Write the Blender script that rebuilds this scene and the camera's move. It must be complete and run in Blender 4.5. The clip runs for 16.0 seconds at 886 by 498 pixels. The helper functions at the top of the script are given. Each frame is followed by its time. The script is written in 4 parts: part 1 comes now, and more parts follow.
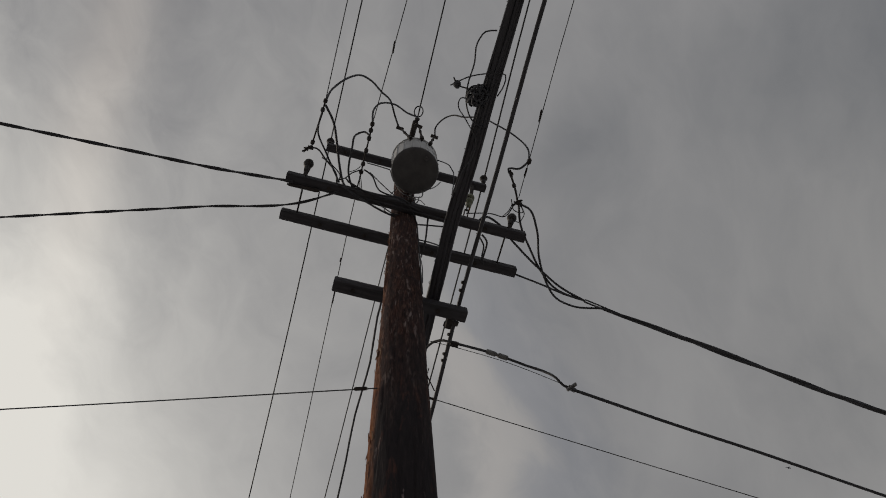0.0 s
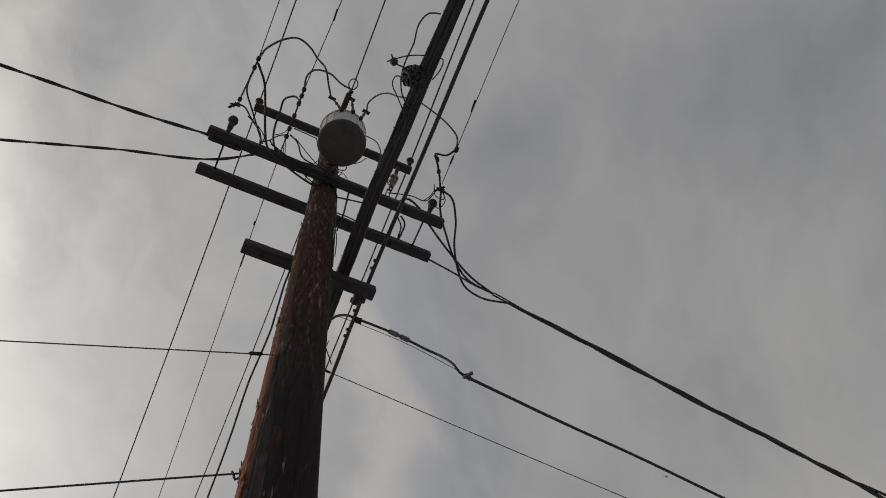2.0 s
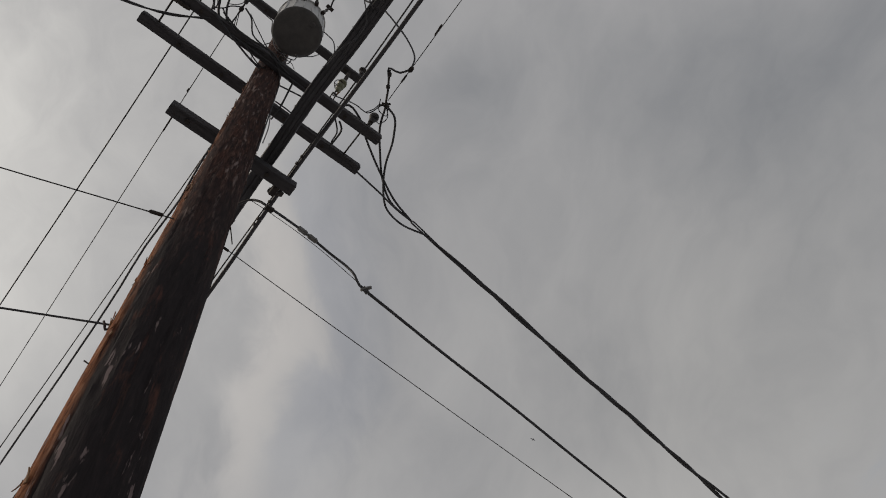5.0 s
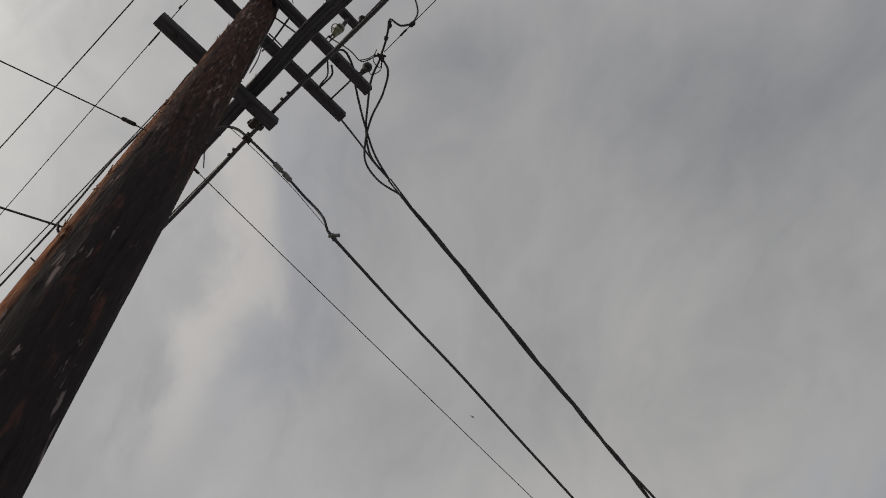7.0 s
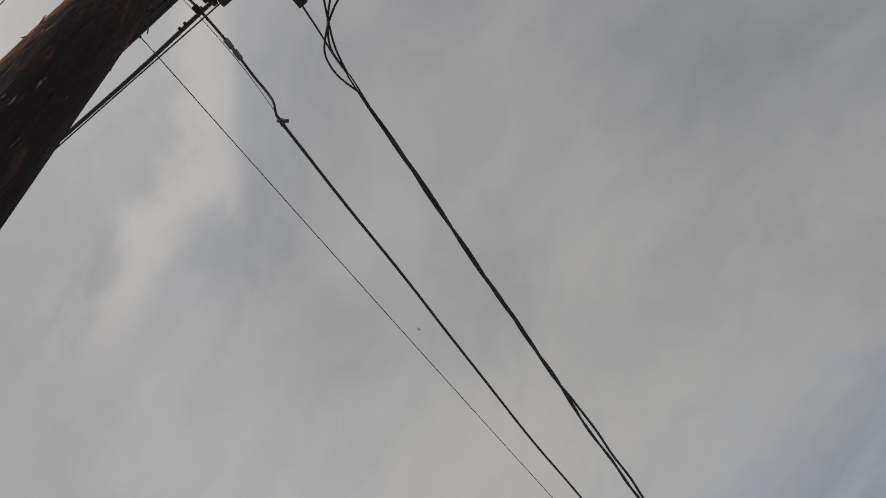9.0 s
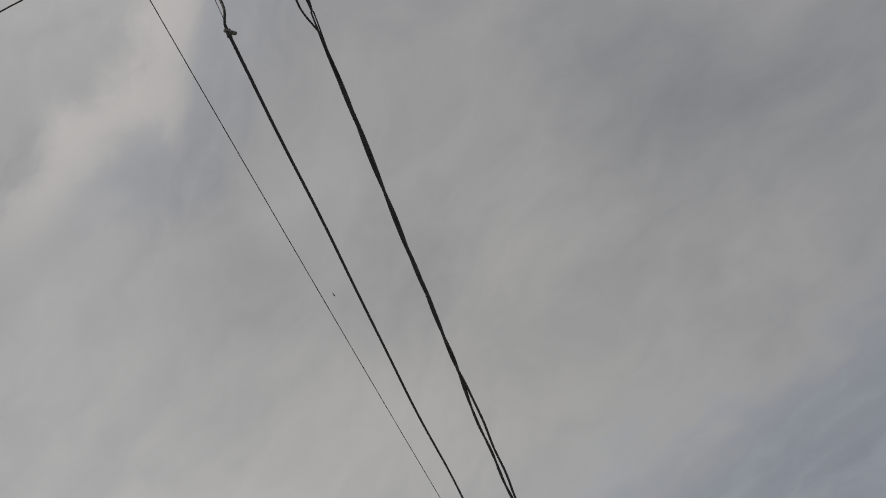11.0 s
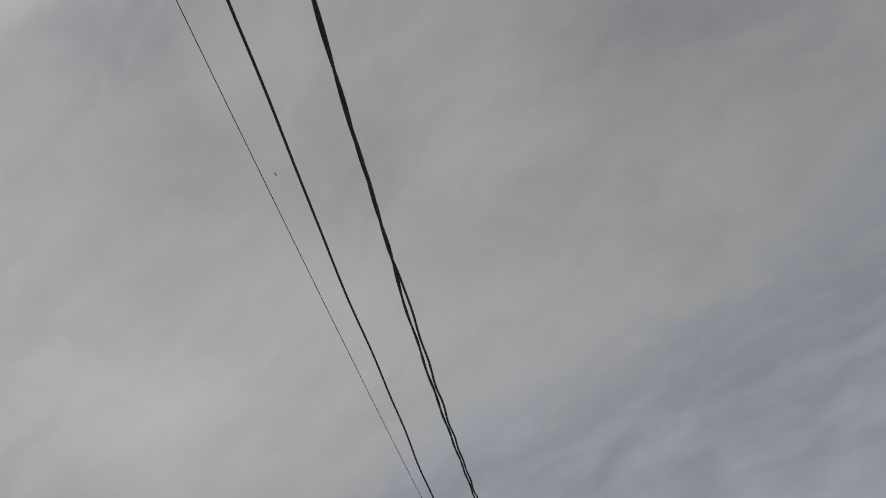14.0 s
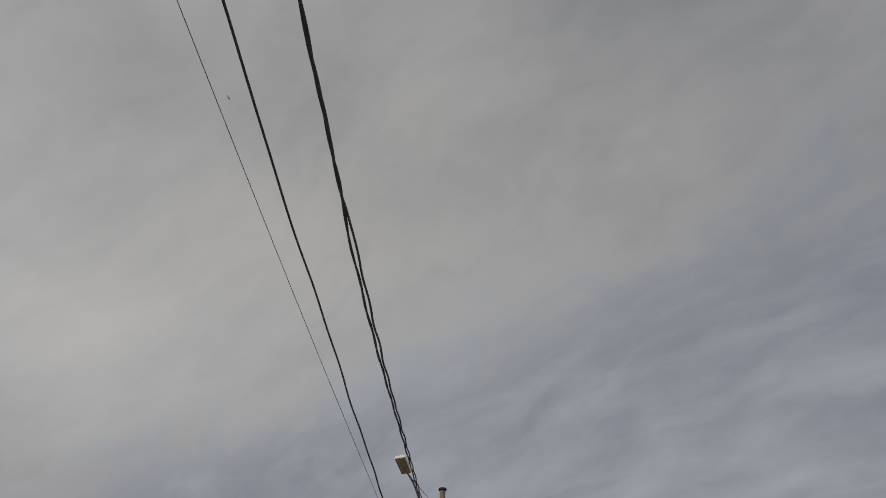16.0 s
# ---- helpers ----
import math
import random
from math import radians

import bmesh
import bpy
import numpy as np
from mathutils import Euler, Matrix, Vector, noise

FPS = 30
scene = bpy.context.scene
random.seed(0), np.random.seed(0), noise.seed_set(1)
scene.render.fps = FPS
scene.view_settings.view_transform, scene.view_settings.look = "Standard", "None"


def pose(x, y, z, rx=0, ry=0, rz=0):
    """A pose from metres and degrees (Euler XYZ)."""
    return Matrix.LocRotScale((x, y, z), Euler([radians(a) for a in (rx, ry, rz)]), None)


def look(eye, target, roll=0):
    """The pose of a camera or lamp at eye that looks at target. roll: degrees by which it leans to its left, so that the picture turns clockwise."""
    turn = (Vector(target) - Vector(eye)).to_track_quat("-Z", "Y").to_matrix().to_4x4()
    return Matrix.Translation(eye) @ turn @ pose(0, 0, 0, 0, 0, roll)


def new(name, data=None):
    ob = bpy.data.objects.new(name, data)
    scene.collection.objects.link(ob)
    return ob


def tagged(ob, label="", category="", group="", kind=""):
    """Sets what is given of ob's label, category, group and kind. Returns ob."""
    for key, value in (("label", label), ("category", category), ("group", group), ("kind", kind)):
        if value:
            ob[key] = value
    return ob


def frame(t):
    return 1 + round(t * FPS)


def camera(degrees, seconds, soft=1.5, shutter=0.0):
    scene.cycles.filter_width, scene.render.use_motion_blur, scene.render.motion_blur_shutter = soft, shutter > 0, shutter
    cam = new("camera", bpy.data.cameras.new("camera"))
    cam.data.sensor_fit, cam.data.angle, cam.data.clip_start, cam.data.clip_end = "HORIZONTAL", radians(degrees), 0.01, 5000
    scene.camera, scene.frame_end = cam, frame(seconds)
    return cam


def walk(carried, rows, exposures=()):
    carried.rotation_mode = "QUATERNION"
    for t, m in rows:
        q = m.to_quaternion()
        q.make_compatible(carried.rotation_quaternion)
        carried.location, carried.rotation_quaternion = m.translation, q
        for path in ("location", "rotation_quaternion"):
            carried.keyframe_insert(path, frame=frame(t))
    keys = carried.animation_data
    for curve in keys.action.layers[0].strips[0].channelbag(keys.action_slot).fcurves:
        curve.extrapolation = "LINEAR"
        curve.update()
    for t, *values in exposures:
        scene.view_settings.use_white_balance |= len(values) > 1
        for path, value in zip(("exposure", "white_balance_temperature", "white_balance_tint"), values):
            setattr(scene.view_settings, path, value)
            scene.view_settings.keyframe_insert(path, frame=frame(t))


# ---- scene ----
cam = camera(60.58, 16.0, soft=1.0)
PATH = [
    (0.0, (-0.478, -1.915, 1.594), (0.286, -0.225, 7.628), -9.25),
    (0.5, (-0.464, -1.909, 1.586), (0.539, -0.351, 7.491), -14.31),
    (1.0, (-0.458, -1.908, 1.585), (0.696, -0.330, 7.405), -15.85),
    (1.5, (-0.455, -1.900, 1.594), (0.822, -0.376, 7.336), -18.30),
    (2.0, (-0.441, -1.909, 1.588), (0.952, -0.367, 7.355), -18.90),
    (2.5, (-0.438, -1.905, 1.587), (1.020, -0.326, 7.291), -19.57),
    (3.0, (-0.422, -1.888, 1.573), (1.198, -0.238, 7.240), -20.22),
    (3.5, (-0.411, -1.883, 1.579), (1.327, -0.242, 7.180), -19.83),
    (4.0, (-0.399, -1.875, 1.574), (1.569, -0.127, 7.366), -17.83),
    (4.2, (-0.387, -1.874, 1.550), (1.625, -0.127, 7.289), -16.84),
    (6.3, (-0.332, -1.794, 1.616), (2.138, -0.133, 7.310), -11.15),
    (6.5, (-0.323, -1.790, 1.589), (2.276, -0.031, 7.535), -10.14),
    (7.0, (-0.310, -1.767, 1.624), (2.389, 0.023, 7.505), -9.19),
    (7.5, (-0.288, -1.733, 1.660), (2.525, 0.043, 7.425), -9.08),
    (8.0, (-0.261, -1.757, 1.626), (2.715, 0.046, 7.226), -8.08),
    (8.5, (-0.225, -1.751, 1.614), (2.999, 0.214, 7.166), -7.66),
    (9.0, (-0.190, -1.750, 1.600), (2.863, -0.035, 6.472), -7.89),
    (9.5, (-0.168, -1.769, 1.573), (2.990, -0.124, 6.402), -8.06),
    (10.0, (-0.111, -1.735, 1.589), (3.142, -0.276, 6.414), -6.75),
    (12.3, (-0.006, -1.718, 1.607), (3.790, -0.615, 6.121), -2.81),
    (12.5, (-0.010, -1.726, 1.609), (3.843, -0.689, 6.090), -3.60),
    (13.0, (-0.041, -1.723, 1.621), (3.863, -0.660, 6.051), -2.96),
    (13.5, (-0.038, -1.727, 1.625), (3.973, -0.664, 5.958), -2.18),
    (14.0, (0.015, -1.731, 1.597), (4.184, -0.644, 5.773), -1.31),
    (14.5, (0.016, -1.719, 1.601), (4.336, -0.612, 5.614), 0.09),
    (15.0, (-0.006, -1.728, 1.597), (4.394, -0.803, 5.570), 0.34),
    (15.5, (-0.039, -1.735, 1.595), (4.429, -0.995, 5.530), -0.28),
    (16.0, (0.028, -1.717, 1.603), (4.570, -0.970, 5.453), 0.55),
]
walk(cam, [(t, look(e, g, r)) for t, e, g, r in PATH],
     exposures=[(0.0, -0.40), (0.8, -0.14), (1.2, -0.12), (2.5, -0.09), (4.0, 0.01), (7.0, 0.12), (9.0, 0.10), (9.7, 0.03), (12.5, 0.03), (16.0, 0.0)])

# ---------------------------------------------------------------- sky and sun
SUN_DIR = Vector((-0.62, 0.42, 0.60)).normalized()


def nod(nt, kind, **kw):
    n = nt.nodes.new(kind)
    for k, v in kw.items():
        n.inputs[k].default_value = v
    return n


def maths(nt, op, a, b=None, c=None, clamp=False):
    n = nt.nodes.new("ShaderNodeMath")
    n.operation, n.use_clamp = op, clamp
    for i, v in enumerate((a, b, c)):
        if v is None:
            continue
        if isinstance(v, (int, float)):
            n.inputs[i].default_value = v
        else:
            nt.links.new(v, n.inputs[i])
    return n.outputs[0]


def mixcol(nt, fac, a, b):
    n = nt.nodes.new("ShaderNodeMix")
    n.data_type = "RGBA"
    for sock, v in ((n.inputs[0], fac), (n.inputs[6], a), (n.inputs[7], b)):
        if isinstance(v, (int, float)):
            sock.default_value = v
        elif isinstance(v, tuple):
            sock.default_value = (*v, 1)
        else:
            nt.links.new(v, sock)
    return n.outputs[2]


def ramp(nt, fac, stops):
    n = nt.nodes.new("ShaderNodeValToRGB")
    els = n.color_ramp.elements
    while len(els) < len(stops):
        els.new(0.5)
    for e, (p, c) in zip(els, stops):
        e.position = p
        e.color = (*c, 1) if isinstance(c, tuple) else (c, c, c, 1)
    nt.links.new(fac, n.inputs[0])
    return n.outputs[0]


def noise_tex(nt, vec, scale, detail=4.0, rough=0.55, dist=0.0):
    n = nod(nt, "ShaderNodeTexNoise", Scale=scale, Detail=detail, Roughness=rough, Distortion=dist)
    nt.links.new(vec, n.inputs["Vector"])
    return n


def tinted(nt, col, by):
    n = nt.nodes.new("ShaderNodeVectorMath")
    n.operation = "MULTIPLY"
    nt.links.new(col, n.inputs[0])
    n.inputs[1].default_value = by
    return n.outputs[0]


def overcast_world():
    w = bpy.data.worlds.new("overcast_sky")
    scene.world = w
    w.use_nodes = True
    nt = w.node_tree
    nt.nodes.clear()
    out = nt.nodes.new("ShaderNodeOutputWorld")
    sky = nt.nodes.new("ShaderNodeTexSky")
    sky.sky_type, sky.sun_disc = "NISHITA", False
    sky.sun_elevation = math.asin(SUN_DIR.z)
    sky.sun_rotation = math.atan2(SUN_DIR.x, SUN_DIR.y)
    tc = nt.nodes.new("ShaderNodeTexCoord")
    sep = nt.nodes.new("ShaderNodeSeparateXYZ")
    nt.links.new(tc.outputs["Generated"], sep.inputs[0])
    zz = maths(nt, "MAXIMUM", sep.outputs[2], 0.06)
    u = maths(nt, "DIVIDE", sep.outputs[0], zz)
    v = maths(nt, "DIVIDE", sep.outputs[1], zz)
    comb = nt.nodes.new("ShaderNodeCombineXYZ")
    nt.links.new(u, comb.inputs[0]), nt.links.new(v, comb.inputs[1])
    flat = comb.outputs[0]
    # warp, so that no cloud edge runs straight
    dome = tc.outputs["Generated"]
    wn = noise_tex(nt, dome, 3.2, 4, 0.5)
    sub = nt.nodes.new("ShaderNodeVectorMath")
    sub.operation = "SUBTRACT"
    nt.links.new(wn.outputs["Color"], sub.inputs[0])
    sub.inputs[1].default_value = (0.5, 0.5, 0.5)
    sc = nt.nodes.new("ShaderNodeVectorMath")
    sc.operation = "MULTIPLY_ADD"
    nt.links.new(sub.outputs[0], sc.inputs[0])
    sc.inputs[1].default_value = (0.22, 0.22, 0)
    nt.links.new(flat, sc.inputs[2])
    warped = sc.outputs[0]

    calm = nt.nodes.new("ShaderNodeVectorMath")
    calm.operation = "MULTIPLY_ADD"
    nt.links.new(sub.outputs[0], calm.inputs[0])
    calm.inputs[1].default_value = (0.10, 0.10, 0)
    nt.links.new(flat, calm.inputs[2])

    def lobe(cu, cv, ru, rv, turn, power=1.0):
        """1 in the middle of an oval cloud, falling softly to 0."""
        m = nt.nodes.new("ShaderNodeMapping")
        m.vector_type = "TEXTURE"
        m.inputs["Location"].default_value = (cu, cv, 0)
        m.inputs["Rotation"].default_value = (0, 0, radians(turn))
        m.inputs["Scale"].default_value = (ru, rv, 1)
        nt.links.new(calm.outputs[0] if ru < 0.06 else warped, m.inputs[0])
        ln = nt.nodes.new("ShaderNodeVectorMath")
        ln.operation = "LENGTH"
        nt.links.new(m.outputs[0], ln.inputs[0])
        d2 = maths(nt, "MULTIPLY", ln.outputs["Value"], ln.outputs["Value"])
        return maths(nt, "MULTIPLY", maths(nt, "EXPONENT", maths(nt, "MULTIPLY", d2, -1.0)), power)

    def combine(x, y):
        c = nt.nodes.new("ShaderNodeCombineXYZ")
        for i, q in enumerate((x, y)):
            nt.links.new(q, c.inputs[i])
        return c.outputs[0]

    def step(x, lo, hi):
        """0 below lo, 1 above hi, with a soft change between them."""
        n = nt.nodes.new("ShaderNodeMapRange")
        n.interpolation_type = "SMOOTHERSTEP"
        n.inputs["From Min"].default_value, n.inputs["From Max"].default_value = lo, hi
        nt.links.new(x, n.inputs["Value"])
        return n.outputs["Result"]

    # the whole cloud sheet is combed one way by the wind
    deep = maths(nt, "DIVIDE", 1.5, maths(nt, "ADD", maths(nt, "MAXIMUM", sep.outputs[2], 0.0), 0.5))
    curl = nt.nodes.new("ShaderNodeSeparateXYZ")
    nt.links.new(sub.outputs[0], curl.inputs[0])
    px = maths(nt, "MULTIPLY_ADD", curl.outputs[0], 0.26, maths(nt, "MULTIPLY", sep.outputs[0], deep))
    py = maths(nt, "MULTIPLY_ADD", curl.outputs[1], 0.26, maths(nt, "MULTIPLY", sep.outputs[1], deep))
    along = maths(nt, "MULTIPLY_ADD", px, 0.53, maths(nt, "MULTIPLY", py, 0.85))
    across = maths(nt, "MULTIPLY_ADD", px, 0.85, maths(nt, "MULTIPLY", py, -0.53))

    def combed(sa, sq, detail, rough, dist=0.0):
        v_ = combine(maths(nt, "MULTIPLY", along, sa), maths(nt, "MULTIPLY", across, sq))
        return maths(nt, "SUBTRACT", noise_tex(nt, v_, 1.0, detail, rough, dist).outputs["Fac"], 0.5)

    big = combed(1.7, 3.6, 3, 0.5)
    mid = combed(4.0, 8.5, 5, 0.55, 0.3)
    fine = combed(11.0, 17.0, 5, 0.6, 0.4)
    lum = maths(nt, "MULTIPLY_ADD", big, 0.12, 0.338)
    lum = maths(nt, "MULTIPLY_ADD", mid, 0.100, lum)
    # small broken cloud is plainest round the sun's veil
    torn = maths(nt, "MULTIPLY_ADD", lobe(-0.50, 0.45, 0.45, 0.60, 0), 0.28, 0.046)
    lum = maths(nt, "ADD", lum, maths(nt, "MULTIPLY", fine, torn))

    # a bright rift that bends as it goes, crisp on one side and frayed on the other
    bend = ramp(nt, maths(nt, "DIVIDE", v, 1.3), [(0.25, 0.11), (0.34, 0.210), (0.44, 0.318), (0.53, 0.340), (0.72, 0.400), (0.92, 0.49)])
    fray = maths(nt, "MULTIPLY_ADD", mid, 0.22, maths(nt, "MULTIPLY", fine, 0.06))
    off = maths(nt, "ADD", maths(nt, "SUBTRACT", u, bend), fray)
    rise = maths(nt, "SUBTRACT", step(off, -0.100, 0.000), step(off, -0.020, 0.095))
    reach = maths(nt, "SUBTRACT", step(v, 0.22, 0.50), step(v, 0.56, 1.25))
    rift = maths(nt, "MULTIPLY", rise, reach)
    lee = maths(nt, "MULTIPLY", maths(nt, "SUBTRACT", step(off, 0.02, 0.085), step(off, 0.08, 0.22)), maths(nt, "SUBTRACT", step(v, 0.18, 0.40), step(v, 0.55, 1.0)))
    lum = maths(nt, "MULTIPLY_ADD", rift, 0.088, lum)
    lum = maths(nt, "MULTIPLY_ADD", lee, -0.030, lum)
    # beyond a ragged edge the sheet thins to blue
    rim = maths(nt, "SUBTRACT", maths(nt, "MULTIPLY_ADD", v, -0.53, u), 1.43)
    rim = maths(nt, "MULTIPLY_ADD", mid, 1.15, maths(nt, "MULTIPLY_ADD", fine, 0.45, rim))
    open_ = step(rim, -0.24, 0.26)
    lum = maths(nt, "MULTIPLY_ADD", maths(nt, "MULTIPLY", open_, maths(nt, "MULTIPLY_ADD", mid, -0.10, 0.058)), -1.0, lum)
    for args in ((-0.70, 0.78, 0.46, 0.46, 0, 1.10),      # veil in front of the sun
                 (-0.345, 0.12, 0.040, 0.30, 4, 0.11),
                 (-0.36, 0.42, 0.06, 0.16, 0, 0.10),
                 (-0.25, 0.17, 0.05, 0.10, 0, -0.04),
                 (-0.10, 0.58, 0.30, 0.42, 0, 0.030),
                 (-0.20, 0.88, 0.26, 0.30, 0, 0.105),
                 (0.20, 0.85, 0.22, 0.30, -15, -0.035),
                 (0.64, 0.60, 0.15, 0.20, 0, -0.030),
                 (0.96, 0.22, 0.20, 0.20, 0, -0.034),
                 (1.08, 0.48, 0.22, 0.20, 0, 0.022),
                 (0.70, 0.10, 0.24, 0.16, 20, 0.03),
                 (1.25, 1.15, 0.60, 0.55, 0, 0.08),
                 (0.25, 0.10, 0.045, 0.07, 20, -0.05),
                 (0.58, -0.12, 0.24, 0.40, 30, -0.08),
                 (0.95, -0.65, 0.40, 0.40, 0, -0.055),
                 (2.50, -0.10, 0.60, 1.00, 0, 0.02)):
        lum = maths(nt, "ADD", lum, lobe(*args))
    grey = ramp(nt, lum, [(0.10, (0.118, 0.123, 0.135)), (0.24, (0.226, 0.230, 0.241)), (0.32, (0.321, 0.318, 0.322)),
                          (0.42, (0.431, 0.423, 0.416)), (1.0, (1.0, 0.97, 0.90))])
    thin = maths(nt, "MULTIPLY", open_, 0.85)
    grey = mixcol(nt, thin, grey, tinted(nt, grey, (0.935, 1.0, 1.085)))
    mild = lobe(0.95, 0.25, 0.50, 0.60, 0, 0.9)
    grey = mixcol(nt, mild, grey, tinted(nt, grey, (1.005, 1.0, 0.972)))
    glow = maths(nt, "ADD", maths(nt, "MULTIPLY", rift, 0.38), lobe(-0.345, 0.12, 0.05, 0.32, 4, 0.7), clamp=True)
    grey = mixcol(nt, glow, grey, tinted(nt, grey, (1.04, 0.988, 0.955)))
    grey = mixcol(nt, maths(nt, "MULTIPLY", lee, 0.8), grey, tinted(nt, grey, (0.975, 0.995, 1.04)))
    clear = nt.nodes.new("ShaderNodeVectorMath")
    clear.operation = "SCALE"
    nt.links.new(sky.outputs[0], clear.inputs[0])
    clear.inputs["Scale"].default_value = 0.08
    cover = mixcol(nt, 0.96, clear.outputs[0], grey)
    bg = nt.nodes.new("ShaderNodeBackground")
    bg.inputs[1].default_value = 1.0
    nt.links.new(cover, bg.inputs[0])
    nt.links.new(bg.outputs[0], out.inputs[0])


overcast_world()
sun = new("sun", bpy.data.lights.new("sun", "SUN"))
sun.data.energy, sun.data.angle, sun.data.color = 1.1, radians(12), (1.0, 0.86, 0.70)
sun.matrix_world = look(SUN_DIR * 60, (0, 0, 5))


# ---------------------------------------------------------------- materials
def material(name, base, dark, scale=(8, 8, 8), rough=0.7, metal=0.0, bump=0.2, detail=5, lo=0.35, hi=0.7):
    """A surface of two tones in a grain of its own scale, with fine wear and relief."""
    m = bpy.data.materials.new(name)
    m.use_nodes = True
    nt = m.node_tree
    b = nt.nodes["Principled BSDF"]
    tc = nt.nodes.new("ShaderNodeTexCoord")
    mp = nt.nodes.new("ShaderNodeMapping")
    mp.inputs["Scale"].default_value = scale
    nt.links.new(tc.outputs["Object"], mp.inputs[0])
    n1 = noise_tex(nt, mp.outputs[0], 1.0, detail, 0.6)
    n2 = noise_tex(nt, mp.outputs[0], 7.0, 4, 0.6)
    f = maths(nt, "MULTIPLY_ADD", n2.outputs["Fac"], 0.35, maths(nt, "MULTIPLY", n1.outputs["Fac"], 0.65))
    c = ramp(nt, f, [(lo, dark), (hi, base)])
    nt.links.new(c, b.inputs["Base Color"])
    b.inputs["Metallic"].default_value = metal
    r = maths(nt, "MULTIPLY_ADD", n2.outputs["Fac"], 0.3, rough - 0.15)
    nt.links.new(r, b.inputs["Roughness"])
    bp = nod(nt, "ShaderNodeBump", Strength=bump, Distance=0.004)
    nt.links.new(f, bp.inputs["Height"])
    nt.links.new(bp.outputs[0], b.inputs["Normal"])
    return m


def pole_wood():
    """Creosoted wood: near-black brown, one side worn rust-brown with warm sunlight painted in, pale scuffs and long
    checks.
    """
    m = bpy.data.materials.new("creosoted_wood")
    m.use_nodes = True
    nt = m.node_tree
    b = nt.nodes["Principled BSDF"]
    tc = nt.nodes.new("ShaderNodeTexCoord")

    def mapped(s):
        mp = nt.nodes.new("ShaderNodeMapping")
        mp.inputs["Scale"].default_value = s
        nt.links.new(tc.outputs["Object"], mp.inputs[0])
        return mp.outputs[0]

    grain = noise_tex(nt, mapped((62, 62, 8.0)), 1.0, 6, 0.68, 0.6).outputs["Fac"]
    tract = noise_tex(nt, mapped((6, 6, 1.1)), 1.0, 5, 0.62, 0.4).outputs["Fac"]
    scuff = noise_tex(nt, mapped((31, 31, 4.2)), 1.0, 5, 0.58, 0.2).outputs["Fac"]
    zone = noise_tex(nt, mapped((5, 5, 1.7)), 1.0, 2, 0.5).outputs["Fac"]
    patch = noise_tex(nt, mapped((18, 18, 3.0)), 1.0, 6, 0.68, 0.25).outputs["Fac"]
    col = ramp(nt, grain, [(0.32, (0.025, 0.022, 0.0235)), (0.58, (0.036, 0.030, 0.0315)), (0.80, (0.066, 0.050, 0.049))])
    sep = nt.nodes.new("ShaderNodeSeparateXYZ")
    nt.links.new(tc.outputs["Object"], sep.inputs[0])
    # warm sunlight on the sun-facing side is painted in, mixed with worn rust-brown
    side = maths(nt, "MULTIPLY_ADD", sep.outputs[1], 0.30, maths(nt, "MULTIPLY", sep.outputs[0], -0.95))
    rust = maths(nt, "MULTIPLY_ADD", maths(nt, "SUBTRACT", tract, 0.5), 2.4, maths(nt, "MULTIPLY_ADD", side, 30.0, -3.25), clamp=True)
    sunlit_rust = ramp(nt, grain, [(0.36, (0.030, 0.010, 0.006)), (0.50, (0.22, 0.078, 0.032)), (0.68, (0.40, 0.180, 0.085))])
    col = mixcol(nt, rust, col, sunlit_rust)
    red = maths(nt, "MULTIPLY", maths(nt, "SUBTRACT", patch, 0.565), 8.0, clamp=True)
    col = mixcol(nt, maths(nt, "MULTIPLY", red, maths(nt, "MULTIPLY_ADD", grain, 1.6, -0.25, clamp=True)), col, (0.145, 0.066, 0.050))
    pale = maths(nt, "MULTIPLY", maths(nt, "SUBTRACT", maths(nt, "MULTIPLY_ADD", zone, 0.46, scuff), 0.895), 26.0, clamp=True)
    # the upper length has bled out to red-brown
    high = maths(nt, "MULTIPLY_ADD", sep.outputs[2], 0.75, maths(nt, "MULTIPLY_ADD", tract, 2.2, -4.75), clamp=True)
    bled = ramp(nt, grain, [(0.36, (0.022, 0.015, 0.014)), (0.52, (0.082, 0.039, 0.030)), (0.70, (0.21, 0.118, 0.090))])
    col = mixcol(nt, maths(nt, "MULTIPLY", high, maths(nt, "MULTIPLY_ADD", patch, 1.6, -0.25, clamp=True)), col, bled)
    mott = maths(nt, "MULTIPLY", maths(nt, "SUBTRACT", scuff, 0.575), 11.0, clamp=True)
    col = mixcol(nt, maths(nt, "MULTIPLY", maths(nt, "MULTIPLY", mott, high), 0.65), col, (0.30, 0.230, 0.210))
    col = mixcol(nt, maths(nt, "MULTIPLY", pale, 0.8), col, (0.25, 0.195, 0.19))
    nt.links.new(col, b.inputs["Base Color"])
    b.inputs["Roughness"].default_value = 0.85
    b.inputs["Specular IOR Level"].default_value = 0.06
    h = maths(nt, "MULTIPLY_ADD", grain, 0.7, maths(nt, "MULTIPLY", scuff, 0.5))
    bp = nod(nt, "ShaderNodeBump", Strength=0.7, Distance=0.012)
    nt.links.new(h, bp.inputs["Height"])
    nt.links.new(bp.outputs[0], b.inputs["Normal"])
    return m


